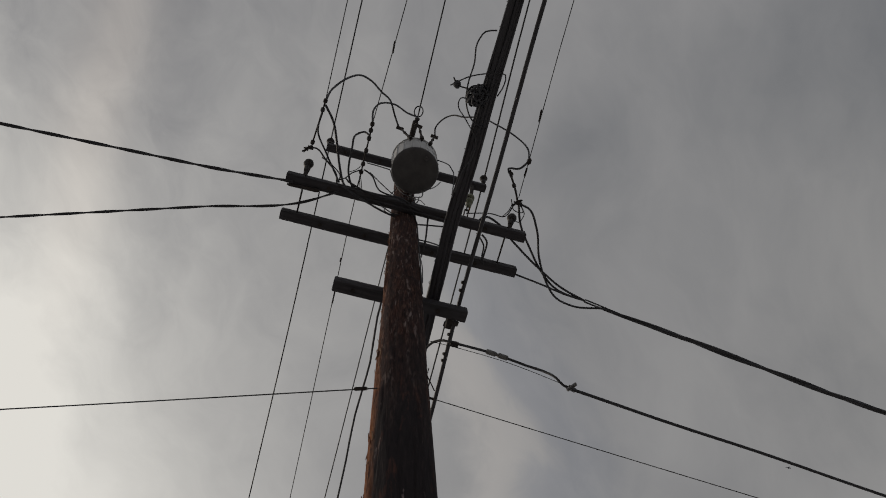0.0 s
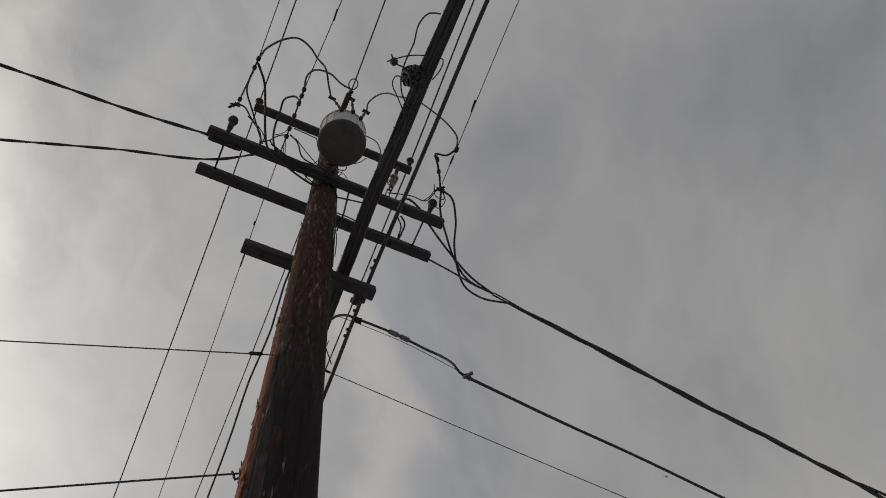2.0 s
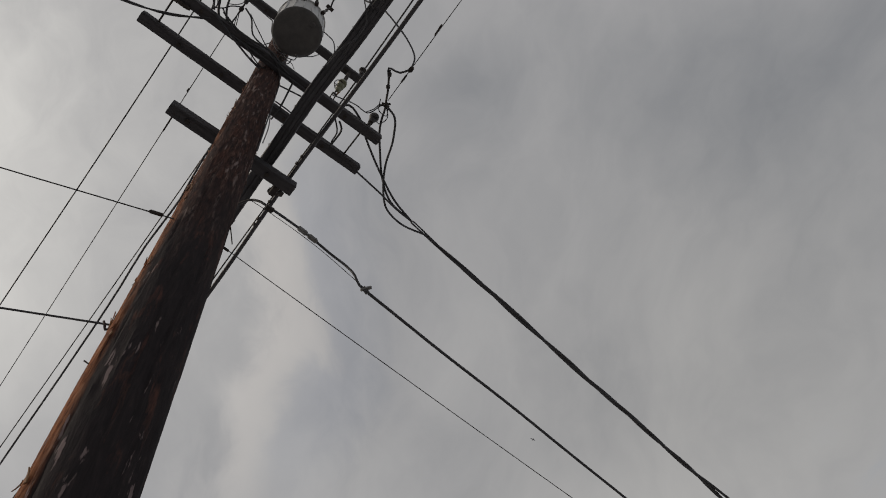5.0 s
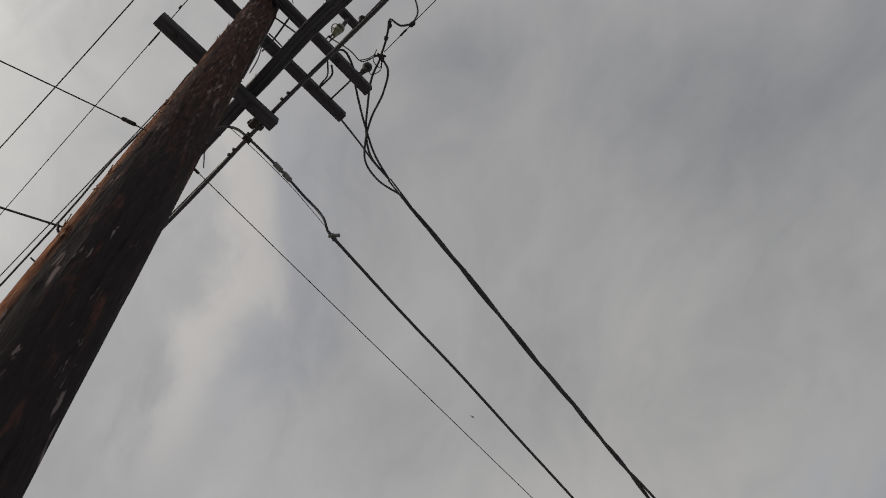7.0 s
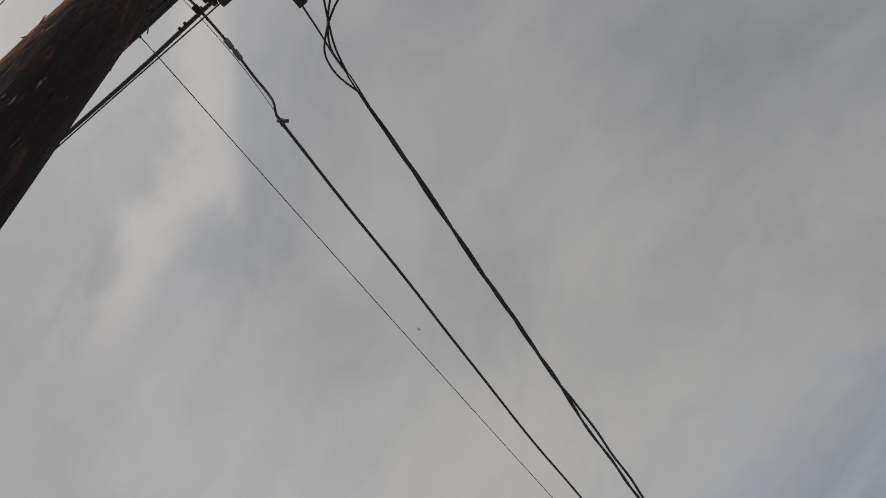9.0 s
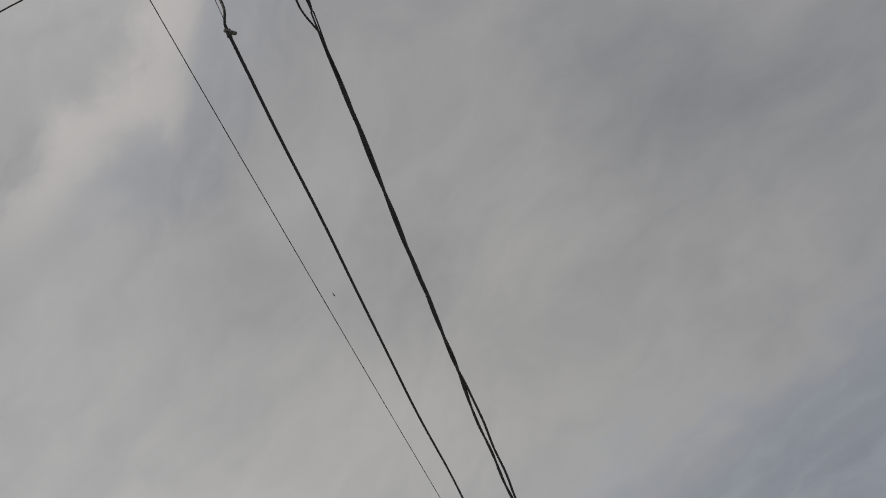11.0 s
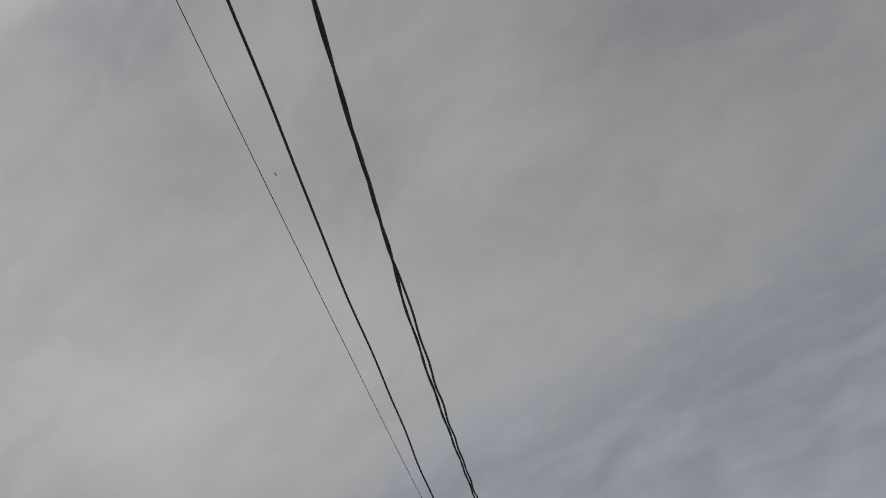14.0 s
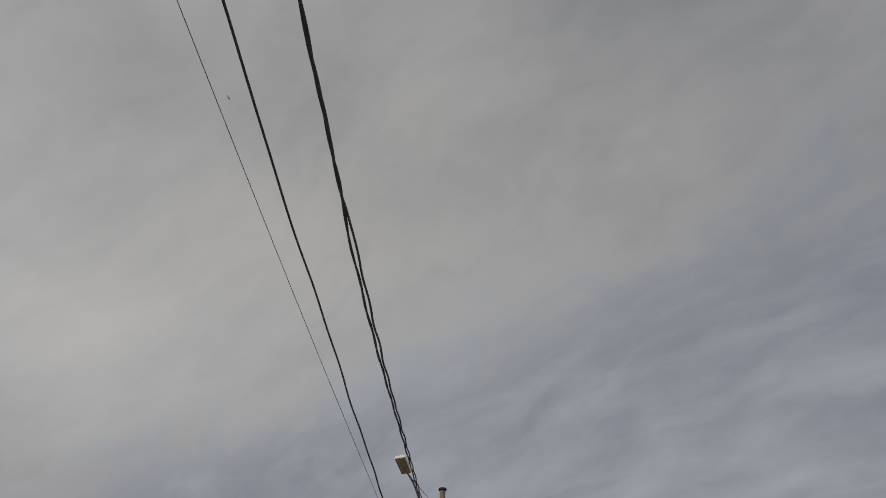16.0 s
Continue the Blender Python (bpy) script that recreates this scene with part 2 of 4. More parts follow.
POLE = pole_wood()
ARM = material("weathered_arm_wood", (0.070, 0.066, 0.072), (0.032, 0.030, 0.034), (3, 40, 40), 0.9, bump=0.5)
SPLINTER = material("splintered_wood", (0.34, 0.20, 0.11), (0.13, 0.065, 0.035), (30, 30, 4), 0.9)
RUBBER = material("black_cable_sheath", (0.054, 0.054, 0.061), (0.030, 0.030, 0.034), (20, 20, 20), 0.65, bump=0.1)
SHEATH = material("aged_telephone_sheath", (0.064, 0.061, 0.069), (0.028, 0.027, 0.031), (9, 2, 9), 0.6, bump=0.15)
STRAND = material("tarnished_strand", (0.10, 0.10, 0.10), (0.04, 0.04, 0.042), (40, 40, 40), 0.6, 0.6, 0.1)
GALV = material("galvanised_steel", (0.30, 0.30, 0.30), (0.13, 0.125, 0.12), (25, 25, 25), 0.55, 0.7, 0.15)
IRON = material("dark_iron_hardware", (0.075, 0.062, 0.055), (0.025, 0.021, 0.020), (30, 30, 30), 0.75, 0.4, 0.3)
TANK = material("grey_tank_paint", (0.62, 0.63, 0.63), (0.46, 0.46, 0.455), (6, 6, 3), 0.55, bump=0.12)
# the tank's underside and drain: shade is put into this darker grey
TANK_SHADE = material("shaded_tank_underside", (0.120, 0.115, 0.114), (0.072, 0.069, 0.069), (9, 9, 9), 0.8, bump=0.3)
PORCELAIN = material("brown_porcelain", (0.036, 0.028, 0.027), (0.022, 0.018, 0.017), (6, 6, 6), 0.60, bump=0.03)
GREENISH = material("grey_green_porcelain", (0.22, 0.225, 0.13), (0.10, 0.105, 0.065), (8, 8, 8), 0.40, bump=0.03)
LAMP_PAINT = material("pale_lamp_paint", (0.84, 0.82, 0.79), (0.74, 0.72, 0.69), (6, 6, 6), 0.45, bump=0.04)
LENS = material("brown_lamp_glazing", (0.30, 0.205, 0.145), (0.19, 0.125, 0.085), (5, 5, 5), 0.35, bump=0.03)
CLAY = material("tan_flue", (0.40, 0.28, 0.20), (0.13, 0.09, 0.07), (9, 9, 4), 0.8)
SOOT = material("sooty_cap", (0.06, 0.05, 0.05), (0.025, 0.022, 0.022), (9, 9, 9), 0.8)
STUCCO = material("buff_stucco", (0.46, 0.42, 0.36), (0.36, 0.33, 0.28), (3, 3, 3), 0.9, bump=0.3)
ROOF = material("grey_roofing", (0.14, 0.135, 0.13), (0.075, 0.072, 0.07), (4, 4, 4), 0.9, bump=0.4)
# unseen street, toned pale so that it throws light onto the undersides
BOUNCE_STREET = material("pale_bounce_street", (0.33, 0.325, 0.33), (0.21, 0.21, 0.215), (2.5, 2.5, 2.5), 0.92, bump=0.5)
PLANE = material("aircraft_paint", (0.12, 0.12, 0.125), (0.08, 0.08, 0.085), (0.4, 0.4, 0.4), 0.5)

# ---------------------------------------------------------------- mesh helpers
PLACE = {}


def smooth_line(pts, step=0.06):
    """A round course through the given places, however unevenly they lie."""
    p = [Vector(q) for q in pts]
    n = len(p)
    gap = [max(1e-6, (b - a).length) for a, b in zip(p, p[1:])]
    vel = [(b - a) / g for a, b, g in zip(p, p[1:], gap)]
    tan = [vel[0]] + [(vel[i - 1] * gap[i] + vel[i] * gap[i - 1]) / (gap[i] + gap[i - 1]) for i in range(1, n - 1)] + [vel[-1]]
    out = []
    for i in range(n - 1):
        k = max(2, min(40, int(gap[i] / step)))
        for q in range(k):
            s = q / k
            a, b = s * s * (3 - 2 * s), s * (1 - s)
            out.append(p[i] * (1 - a) + p[i + 1] * a + (tan[i] * (b * (1 - s)) - tan[i + 1] * (b * s)) * gap[i])
    out.append(p[-1])
    return out


def tube(line, radius, sides=8):
    """Vertices and faces of a round tube along a line; radius may be a function of 0..1."""
    verts, faces = [], []
    n = len(line)
    side = None
    for i, q in enumerate(line):
        d = (line[min(i + 1, n - 1)] - line[max(i - 1, 0)]).normalized()
        if side is None:
            side = d.cross(Vector((0, 0, 1)) if abs(d.z) < 0.9 else Vector((1, 0, 0))).normalized()
        side = (side - d * side.dot(d)).normalized()
        up = d.cross(side)
        r = radius(i / (n - 1)) if callable(radius) else radius
        for k in range(sides):
            a = 2 * math.pi * k / sides
            verts.append(q + (side * math.cos(a) + up * math.sin(a)) * r)
    for i in range(n - 1):
        for k in range(sides):
            a, b = i * sides + k, i * sides + (k + 1) % sides
            faces.append((a, b, b + sides, a + sides))
    faces.append(tuple(range(sides - 1, -1, -1)))
    faces.append(tuple(range((n - 1) * sides, n * sides)))
    return verts, faces


def merged(*shapes):
    verts, faces = [], []
    for v, f in shapes:
        o = len(verts)
        verts += v
        faces += [tuple(i + o for i in q) for q in f]
    return verts, faces


def lathe(profile, p0, p1, sides=20):
    """A turned body from p0 to p1; profile: (share of the length, radius)."""
    a, b = Vector(p0), Vector(p1)
    d = (b - a).normalized()
    side = d.cross(Vector((0, 0, 1)) if abs(d.z) < 0.9 else Vector((1, 0, 0))).normalized()
    up = d.cross(side)
    verts, faces = [], []
    for s, r in profile:
        c = a + (b - a) * s
        for k in range(sides):
            w = 2 * math.pi * k / sides
            verts.append(c + (side * math.cos(w) + up * math.sin(w)) * r)
    for i in range(len(profile) - 1):
        for k in range(sides):
            x, y = i * sides + k, i * sides + (k + 1) % sides
            faces.append((x, y, y + sides, x + sides))
    faces.append(tuple(range(sides - 1, -1, -1)))
    faces.append(tuple(range((len(profile) - 1) * sides, len(profile) * sides)))
    return verts, faces


def beam(p0, p1, width, height, bevel=0.012, rough=0.0, seed=0):
    """A sawn timber or bar from p0 to p1, with rounded edges and a little unevenness."""
    a, b = Vector(p0), Vector(p1)
    d = b - a
    n = max(1, int(d.length / 0.08)) if rough else 1
    x = d.normalized()
    y = x.cross(Vector((0, 0, 1)) if abs(x.z) < 0.9 else Vector((0, 1, 0))).normalized()
    z = y.cross(x)
    if z.z < 0:
        y, z = -y, -z
    w, h, c = width / 2, height / 2, bevel
    ring = [(-w + c, -h), (w - c, -h), (w - c * 0.3, -h + c * 0.3), (w, -h + c), (w, h - c), (w - c * 0.3, h - c * 0.3), (w - c, h),
            (-w + c, h), (-w + c * 0.3, h - c * 0.3), (-w, h - c), (-w, -h + c), (-w + c * 0.3, -h + c * 0.3)]
    verts, faces = [], []
    m = len(ring)
    stations = [(0, 0.93), (min(0.12, bevel / d.length), 1.0)] + [(i / n, 1.0) for i in range(1, n)] + [(1 - min(0.12, bevel / d.length), 1.0), (1, 0.93)]
    for s, k in stations:
        for i, (p, q) in enumerate(ring):
            e = 0
            if rough:
                e = rough * noise.noise(Vector((s * d.length * 3 + seed * 7, i * 0.8, seed)))
            verts.append(a + d * s + y * (p * k + e) + z * (q * k + e * 0.7))
    for i in range(len(stations) - 1):
        for k in range(m):
            u_, v_ = i * m + k, i * m + (k + 1) % m
            faces.append((u_, v_, v_ + m, u_ + m))
    faces.append(tuple(range(m - 1, -1, -1)))
    faces.append(tuple(range((len(stations) - 1) * m, len(stations) * m)))
    return verts, faces


def mesh_of(name, shape, mat, origin=Vector()):
    me = bpy.data.meshes.new(name)
    me.from_pydata([tuple(Vector(v) - origin) for v in shape[0]], [], shape[1])
    bm = bmesh.new()
    bm.from_mesh(me)
    bmesh.ops.recalc_face_normals(bm, faces=bm.faces)
    bm.to_mesh(me)
    bm.free()
    me.materials.append(mat)
    me.shade_smooth()
    me.set_sharp_from_angle(angle=radians(38))
    return me


def thing(name, base, label, category, group="", kind=""):
    """A thing made of parts: an Empty at its base."""
    ob = new(name)
    ob.empty_display_size = 0.1
    ob.location = base
    PLACE[ob] = Vector(base)
    return tagged(ob, label, category, group, kind)


def solid(name, shape, mat, label, category, group="", kind=""):
    """A thing that is one plain mesh."""
    o = Vector(shape[0][0])
    ob = new(name, mesh_of(name, shape, mat, o))
    ob.location = o
    PLACE[ob] = o
    return tagged(ob, label, category, group, kind)


def part(name, shape, mat, parent, label=""):
    ob = new(name, mesh_of(name, shape, mat, PLACE[parent]))
    ob.parent = parent
    PLACE[ob] = PLACE[parent]
    return tagged(ob, label)


def wire(name, pts, r, mat, label, category="cable", group="", step=0.06, sides=8):
    return solid(name, tube(smooth_line(pts, step), r, sides), mat, label, category, group)


def span(p, q, sag=0.0, n=40):
    """A hanging line between two places."""
    a, b = Vector(p), Vector(q)
    return [a + (b - a) * (i / n) - Vector((0, 0, 4 * sag * (i / n) * (1 - i / n))) for i in range(n + 1)]


def twisted(line, count, offset, turns_per_m, phase=0.0, spread=None):
    """Strands laid round a line; spread(s): the offset along it, s in metres."""
    out = [[] for _ in range(count)]
    s = 0.0
    for i, q in enumerate(line):
        if i:
            s += (q - line[i - 1]).length
        d = (line[min(i + 1, len(line) - 1)] - line[max(i - 1, 0)]).normalized()
        side = d.cross(Vector((0, 0, 1))).normalized()
        up = side.cross(d)
        o = spread(s) if spread else offset
        for k in range(count):
            a = 2 * math.pi * (k / count + s * turns_per_m) + phase
            out[k].append(q + side * (math.cos(a) * o) + up * (math.sin(a) * o))
    return out


# ---------------------------------------------------------------- ground (unseen, pale to bounce light)
gm = bmesh.new()
bmesh.ops.create_grid(gm, x_segments=40, y_segments=40, size=1500)
me = bpy.data.meshes.new("ground")
gm.to_mesh(me)
gm.free()
me.materials.append(BOUNCE_STREET)
tagged(new("ground", me), "unseen grey street surface round the pole, toned pale to bounce light up", "ground", kind="structure")

# unseen slab added below the pole, paler still to reflect light upward
BOUNCE_PAVE = material("pale_bounce_pavement", (0.42, 0.41, 0.41), (0.30, 0.295, 0.295), (1.2, 1.2, 1.2), 0.9, bump=0.3)
tagged(new("pavement", mesh_of("pavement", beam((-40, -1.3, 0.06), (40, -1.3, 0.06), 4.6, 0.16, 0.02), BOUNCE_PAVE)), "unseen pavement under the pole, toned pale to bounce light up", "pavement", kind="structure")

# ---------------------------------------------------------------- the utility pole
POLE_TOP = 11.45


def pole_radius(z):
    return 0.1876 - 0.00629 * z


def pole_shape(top, seed, fine=True):
    """A tapered, slightly bent round log with long checks and ragged patches of lost skin."""
    verts, faces = [], []
    sides = 96 if fine else 20
    zs, z = [], -0.3
    while z < top:
        zs.append(z)
        z += (0.035 if 1.8 < z < 9.5 else 0.12) if fine else 1.0
    zs.append(top)
    for z in zs:
        for k in range(sides):
            a = 2 * math.pi * k / sides
            ca, sa = math.cos(a), math.sin(a)
            r = pole_radius(z)
            if fine:
                check = noise.noise(Vector((ca * 7 + seed, sa * 7, z * 0.35)))
                ragged = noise.noise(Vector((ca * 3 + 9, sa * 3, z * 1.9 + seed)))
                fibre = noise.noise(Vector((ca * 22, sa * 22 + seed, z * 1.6)))
                lump = noise.noise(Vector((ca * 1.2, sa * 1.2, z * 0.9 + 3 * seed)))
                r += 0.0025 * fibre + 0.006 * lump
                if check > 0.28:
                    r -= min(0.007, (check - 0.28) * 0.04)
                if ragged > 0.18:
                    r -= min(0.006, (ragged - 0.18) * 0.06)
            verts.append(Vector((ca * r, sa * r, z)))
    n = len(zs)
    for i in range(n - 1):
        for k in range(sides):
            x, y = i * sides + k, i * sides + (k + 1) % sides
            faces.append((x, y, y + sides, x + sides))
    faces.append(tuple(range((n - 1) * sides, n * sides)))
    faces.append(tuple(range(sides - 1, -1, -1)))
    return verts, faces


pole = thing("utility_pole", (0, 0, 0), "tall dark creosoted wooden utility pole, one side worn rust-brown and painted sunlit", "utility pole")
part("shaft", pole_shape(POLE_TOP, 2.0), POLE, pole)

ARMS = (("A", -1.04, 1.04, -0.168, 11.13, 0.095, 0.115), ("B", -1.225, 1.225, -0.181, 8.965, 0.097, 0.115),
        ("C", -1.205, 1.242, 0.198, 8.965, 0.097, 0.115), ("D", -0.523, 0.582, 0.190, 7.337, 0.095, 0.112))
for n_, (nm, x0, x1, y, z, w, h) in enumerate(ARMS):
    arm = part("crossarm", beam((x0, y, z), (x1, y, z), w, h, 0.007, 0.003, n_), ARM, pole, "weathered grey-brown timber crossarm")
    for x in ((-0.8, -0.35, 0.35, 0.8) if x1 > 1 else (-0.36, 0.34)):
        part("bolt", lathe([(0, 0.02), (0.08, 0.02), (0.081, 0.008), (0.90, 0.008), (0.901, 0.02), (1, 0.02)], (x, y, z - h / 2 - 0.016), (x, y, z + h / 2 + 0.016), 8), IRON, arm)
    s = -1 if y < 0 else 1
    part("bolt", lathe([(0, 0.010), (0.45, 0.010), (0.46, 0.035), (0.55, 0.035), (0.56, 0.02), (1, 0.02)],
                       (0, y, z), (0, y + s * 0.10, z), 10), IRON, arm)
for x in (-1.05, 1.03):
    part("spacer_bolt", tube([Vector((x, -0.24, 8.965)), Vector((x, 0.26, 8.965))], 0.009, 8), IRON, pole, "long threaded steel rod between the paired arms")
# slivers peeling off the worn side
rng = random.Random(4)


def sliver(a, z, length, width, lift):
    """A thin strip of wood, fixed at one end and curling away from the shaft."""
    out_ = Vector((math.cos(a), math.sin(a), 0))
    tan = Vector((-math.sin(a), math.cos(a), 0))
    verts, faces = [], []
    n = 5
    for i in range(n + 1):
        k = i / n
        c = out_ * (pole_radius(z) + 0.001 + lift * k * k) + Vector((0, 0, z + length * k)) + tan * (0.15 * width * math.sin(5 * k + z))
        w = width * 0.5 * (1 - 0.75 * k ** 1.5)
        for u_, d_ in ((-w, -0.001), (w, -0.001), (w * 0.7, 0.0025), (-w * 0.7, 0.0025)):
            verts.append(c + tan * u_ + out_ * d_)
    for i in range(n):
        for k in range(4):
            x, y = i * 4 + k, i * 4 + (k + 1) % 4
            faces.append((x, y, y + 4, x + 4))
    faces += [(3, 2, 1, 0), tuple(range(n * 4, n * 4 + 4))]
    return verts, faces


for _ in range(70):
    z = rng.uniform(2.3, 8.7)
    part("sliver", sliver(math.pi * rng.uniform(0.74, 1.12), z, rng.choice((-1, 1, 1)) * rng.uniform(0.025, 0.10), rng.uniform(0.006, 0.018), rng.uniform(0.002, 0.013)),
         SPLINTER if rng.random() < 0.6 else POLE, pole)
for _ in range(16):
    part("sliver", sliver(math.pi * rng.uniform(-0.22, 0.10), rng.uniform(2.2, 8.5), rng.choice((-1, 1)) * rng.uniform(0.03, 0.09), rng.uniform(0.008, 0.02), rng.uniform(0.002, 0.009)), POLE, pole)
for a_deg, z, L in ((178, 4.0, 0.03), (170, 6.6, 0.02), (-12, 6.9, 0.02)):
    a = radians(a_deg)
    r = pole_radius(z)
    b0 = Vector((math.cos(a) * (r - 0.01), math.sin(a) * (r - 0.01), z))
    part("nail", tube([b0, b0 + Vector((math.cos(a), math.sin(a), 0.25)) * L], 0.0032, 6), IRON, pole)
part("hook", tube(smooth_line([(-0.135, 0.173, 4.500), (-0.151, 0.192, 4.500), (-0.161, 0.189, 4.520), (-0.172, 0.193, 4.550)], 0.01), 0.006, 6), IRON, pole)
part("wire_stub", tube(smooth_line([(0.150, 0.030, 5.790), (0.172, 0.052, 5.765), (0.190, 0.064, 5.730), (0.220, 0.080, 5.650)], 0.02), 0.0036, 6), IRON, pole)
# ground lead down the shaft
lead = [Vector((math.cos(radians(-25 + 4 * math.sin(z * 1.7))) * (pole_radius(z) + 0.006), math.sin(radians(-25 + 4 * math.sin(z * 1.7))) * (pole_radius(z) + 0.006), z))
        for z in [8.95 - 0.1 * i for i in range(0, 22)]]
part("ground_lead", tube(lead, 0.006, 6), RUBBER, pole)


# ---------------------------------------------------------------- insulators on the arms
def pin_insulator(base, head, group="pin insulators"):
    a, b = Vector(base), Vector(head)
    ob = thing("pin_insulator", a, "small dark porcelain insulator on a steel pin on the crossarm", "insulator", group)
    part("pin", tube([a, a + (b - a) * 0.55], 0.022, 10), IRON, ob)
    part("shell", lathe([(0.0, 0.026), (0.30, 0.032), (0.42, 0.028), (0.50, 0.040), (0.68, 0.052), (0.85, 0.046), (0.95, 0.028), (1.0, 0.008)], a + (b - a) * 0.35, b, 18), PORCELAIN, ob)
    return ob


pin_insulator((-1.06, -0.20, 9.02), (-1.066, -0.323, 9.275))
pin_insulator((1.06, -0.20, 9.02), (1.103, -0.303, 9.275))
pin_insulator((-1.01, -0.175, 11.16), (-1.02, -0.225, 11.32))
pin_insulator((1.01, -0.185, 11.16), (1.005, -0.275, 11.32))


def strain_string(p, q, label="string of small strain insulators and clamps", beads=(0.0, 0.12, 0.35, 0.6, 0.95), r=0.021):
    a, b = Vector(p), Vector(q)
    ob = thing("strain_insulator", a, label, "insulator", "strain insulators")
    part("rod", tube([a, b], 0.008, 6), IRON, ob)
    for s in beads:
        c = a + (b - a) * s
        d = (b - a).normalized()
        part("clamp" if s in (0.0, 0.95) else "disc", lathe([(0, 0.012), (0.2, r), (0.8, r), (1, 0.012)], c - d * 0.024, c + d * 0.024, 10), PORCELAIN if 0 < s < 0.9 else IRON, ob)
    return ob


strain_string((-1.034, -0.970, 9.115), (-1.075, -0.503, 9.215), beads=(0.0, 0.2, 0.95))
strain_string((-0.541, -0.871, 9.115), (-0.533, -0.341, 9.035), beads=(0.0, 0.12, 0.27, 0.5, 0.75, 0.9))
strain_string((0.917, -0.779, 9.165), (1.109, -0.452, 9.165), beads=(0.12, 0.45, 0.95))
strain_string((-0.035, -0.869, 11.150), (-0.01, -0.10, 11.15), "grey rod insulator holding the middle conductor at the pole top", (0.1, 0.95), 0.03)
solid("insulator_rod", lathe([(0, 0.02), (0.05, 0.036), (0.95, 0.036), (1, 0.02)], (-0.045, -0.772, 11.150), (-0.045, -0.522, 11.150), 12), IRON,
      "dark thick insulator rod at the pole top", "insulator")
solid("wire_clamp", lathe([(0, 0.012), (0.25, 0.024), (0.75, 0.024), (1, 0.012)], (1.066, -0.950, 9.10), (1.070, -0.885, 9.125), 10), IRON, "dark clamp joining a jumper to a thin conductor", "clamp")
for q in (((-1.111, -0.439, 9.295)), ((1.095, -0.468, 9.185))):
    c = Vector(q)
    k = thing("connector", c, "clump of split-bolt connectors and wire ends", "connector", "connectors")
    for j in range(5):
        d = Vector((math.cos(j * 2.4), math.sin(j * 1.9), math.cos(j * 1.3) * 0.5)) * 0.05
        part("wire_end", tube([c - d * 0.8, c, c + d], 0.009, 6), IRON, k)

# ---------------------------------------------------------------- transformer
tr = thing("pole_transformer", (0.022, -0.41, 9.74), "grey cylindrical pole-mounted transformer, its underside coloured dark for shade", "transformer")
TX, TY = 0.022, -0.41
part("tank", lathe([(0, 0.249), (0.01, 0.255), (0.86, 0.255), (0.865, 0.269), (0.91, 0.269), (0.915, 0.249), (1, 0.19)], (TX, TY, 9.76), (TX, TY, 10.46), 56), TANK, tr)
# base plate in the darker grey that stands for shade below the tank
part("underside", lathe([(0, 0.224), (0.3, 0.250), (0.6, 0.259), (1, 0.259)], (TX, TY, 9.735), (TX, TY, 9.775), 56), TANK_SHADE, tr, "base plate with its shade put into a dark colour")
for b0, b1 in (((-0.09, -0.665, 10.25), (-0.226, -0.696, 10.670)), ((0.04, -0.69, 10.27), (-0.019, -0.779, 10.670)), ((0.14, -0.66, 10.25), (0.197, -0.705, 10.670))):
    bu = part("bushing", lathe([(0, 0.022), (0.15, 0.024), (0.2, 0.015), (0.5, 0.013), (0.55, 0.019), (0.65, 0.011), (1.0, 0.009)], b0, b1, 12), IRON, tr)
    e = Vector(b1)
    part("terminal", beam(e - Vector((0.045, 0, 0)), e + Vector((0.045, 0.01, 0)), 0.04, 0.028, 0.006), IRON, bu)
for z in (9.92, 10.25):
    part("mounting_bracket", beam((TX, -0.18, z), (TX * 0.5, -0.10, z), 0.10, 0.09, 0.01), GALV, tr)
for k in range(9):
    a = radians(185 + k * 21)
    q = Vector((TX + math.cos(a) * 0.259, TY + math.sin(a) * 0.259, 9.80))
    part("rib", beam(q, q + Vector((0, 0, 0.56)), 0.014, 0.012, 0.003), TANK, tr)
part("drain", lathe([(0, 0.03), (0.7, 0.03), (1, 0.02)], (TX + 0.08, TY - 0.16, 9.745), (TX + 0.08, TY - 0.16, 9.715), 12), TANK_SHADE, tr)

# cutout hanging from the top arm
co = thing("fuse_cutout", (0.86, -0.165, 11.07), "olive porcelain fuse cutout hung from the top arm", "fuse cutout")
part("hanger", beam((0.862, -0.165, 11.08), (0.832, -0.105, 10.75), 0.045, 0.045, 0.008), IRON, co)
part("body", lathe([(0, 0.020), (0.08, 0.034), (0.16, 0.052), (0.30, 0.056), (0.40, 0.034), (0.52, 0.050), (0.66, 0.046), (0.76, 0.026), (0.9, 0.034), (1, 0.02)], (0.830, -0.105, 10.76), (0.800, -0.015, 10.50), 16), GREENISH, co)
part("fuse_tube", tube([Vector((0.862, -0.085, 10.70)), Vector((0.812, 0.040, 10.44))], 0.011, 8), SPLINTER, co, "brown fuse tube")
for k, (c_, r_) in enumerate((((0.782, -0.065, 10.64), 0.050), ((0.776, -0.025, 10.58), 0.042), ((0.790, 0.010, 10.50), 0.032))):
    m_ = Matrix.Rotation(0.6 + 0.5 * k, 3, "X") @ Matrix.Rotation(0.7 * k, 3, "Y")
    part("wire_loop", tube([Vector(c_) + m_ @ Vector((math.cos(a) * r_, math.sin(a) * r_ * 1.3, 0)) for a in [j * math.pi / 10 for j in range(21)]], 0.0055, 6), IRON, co)
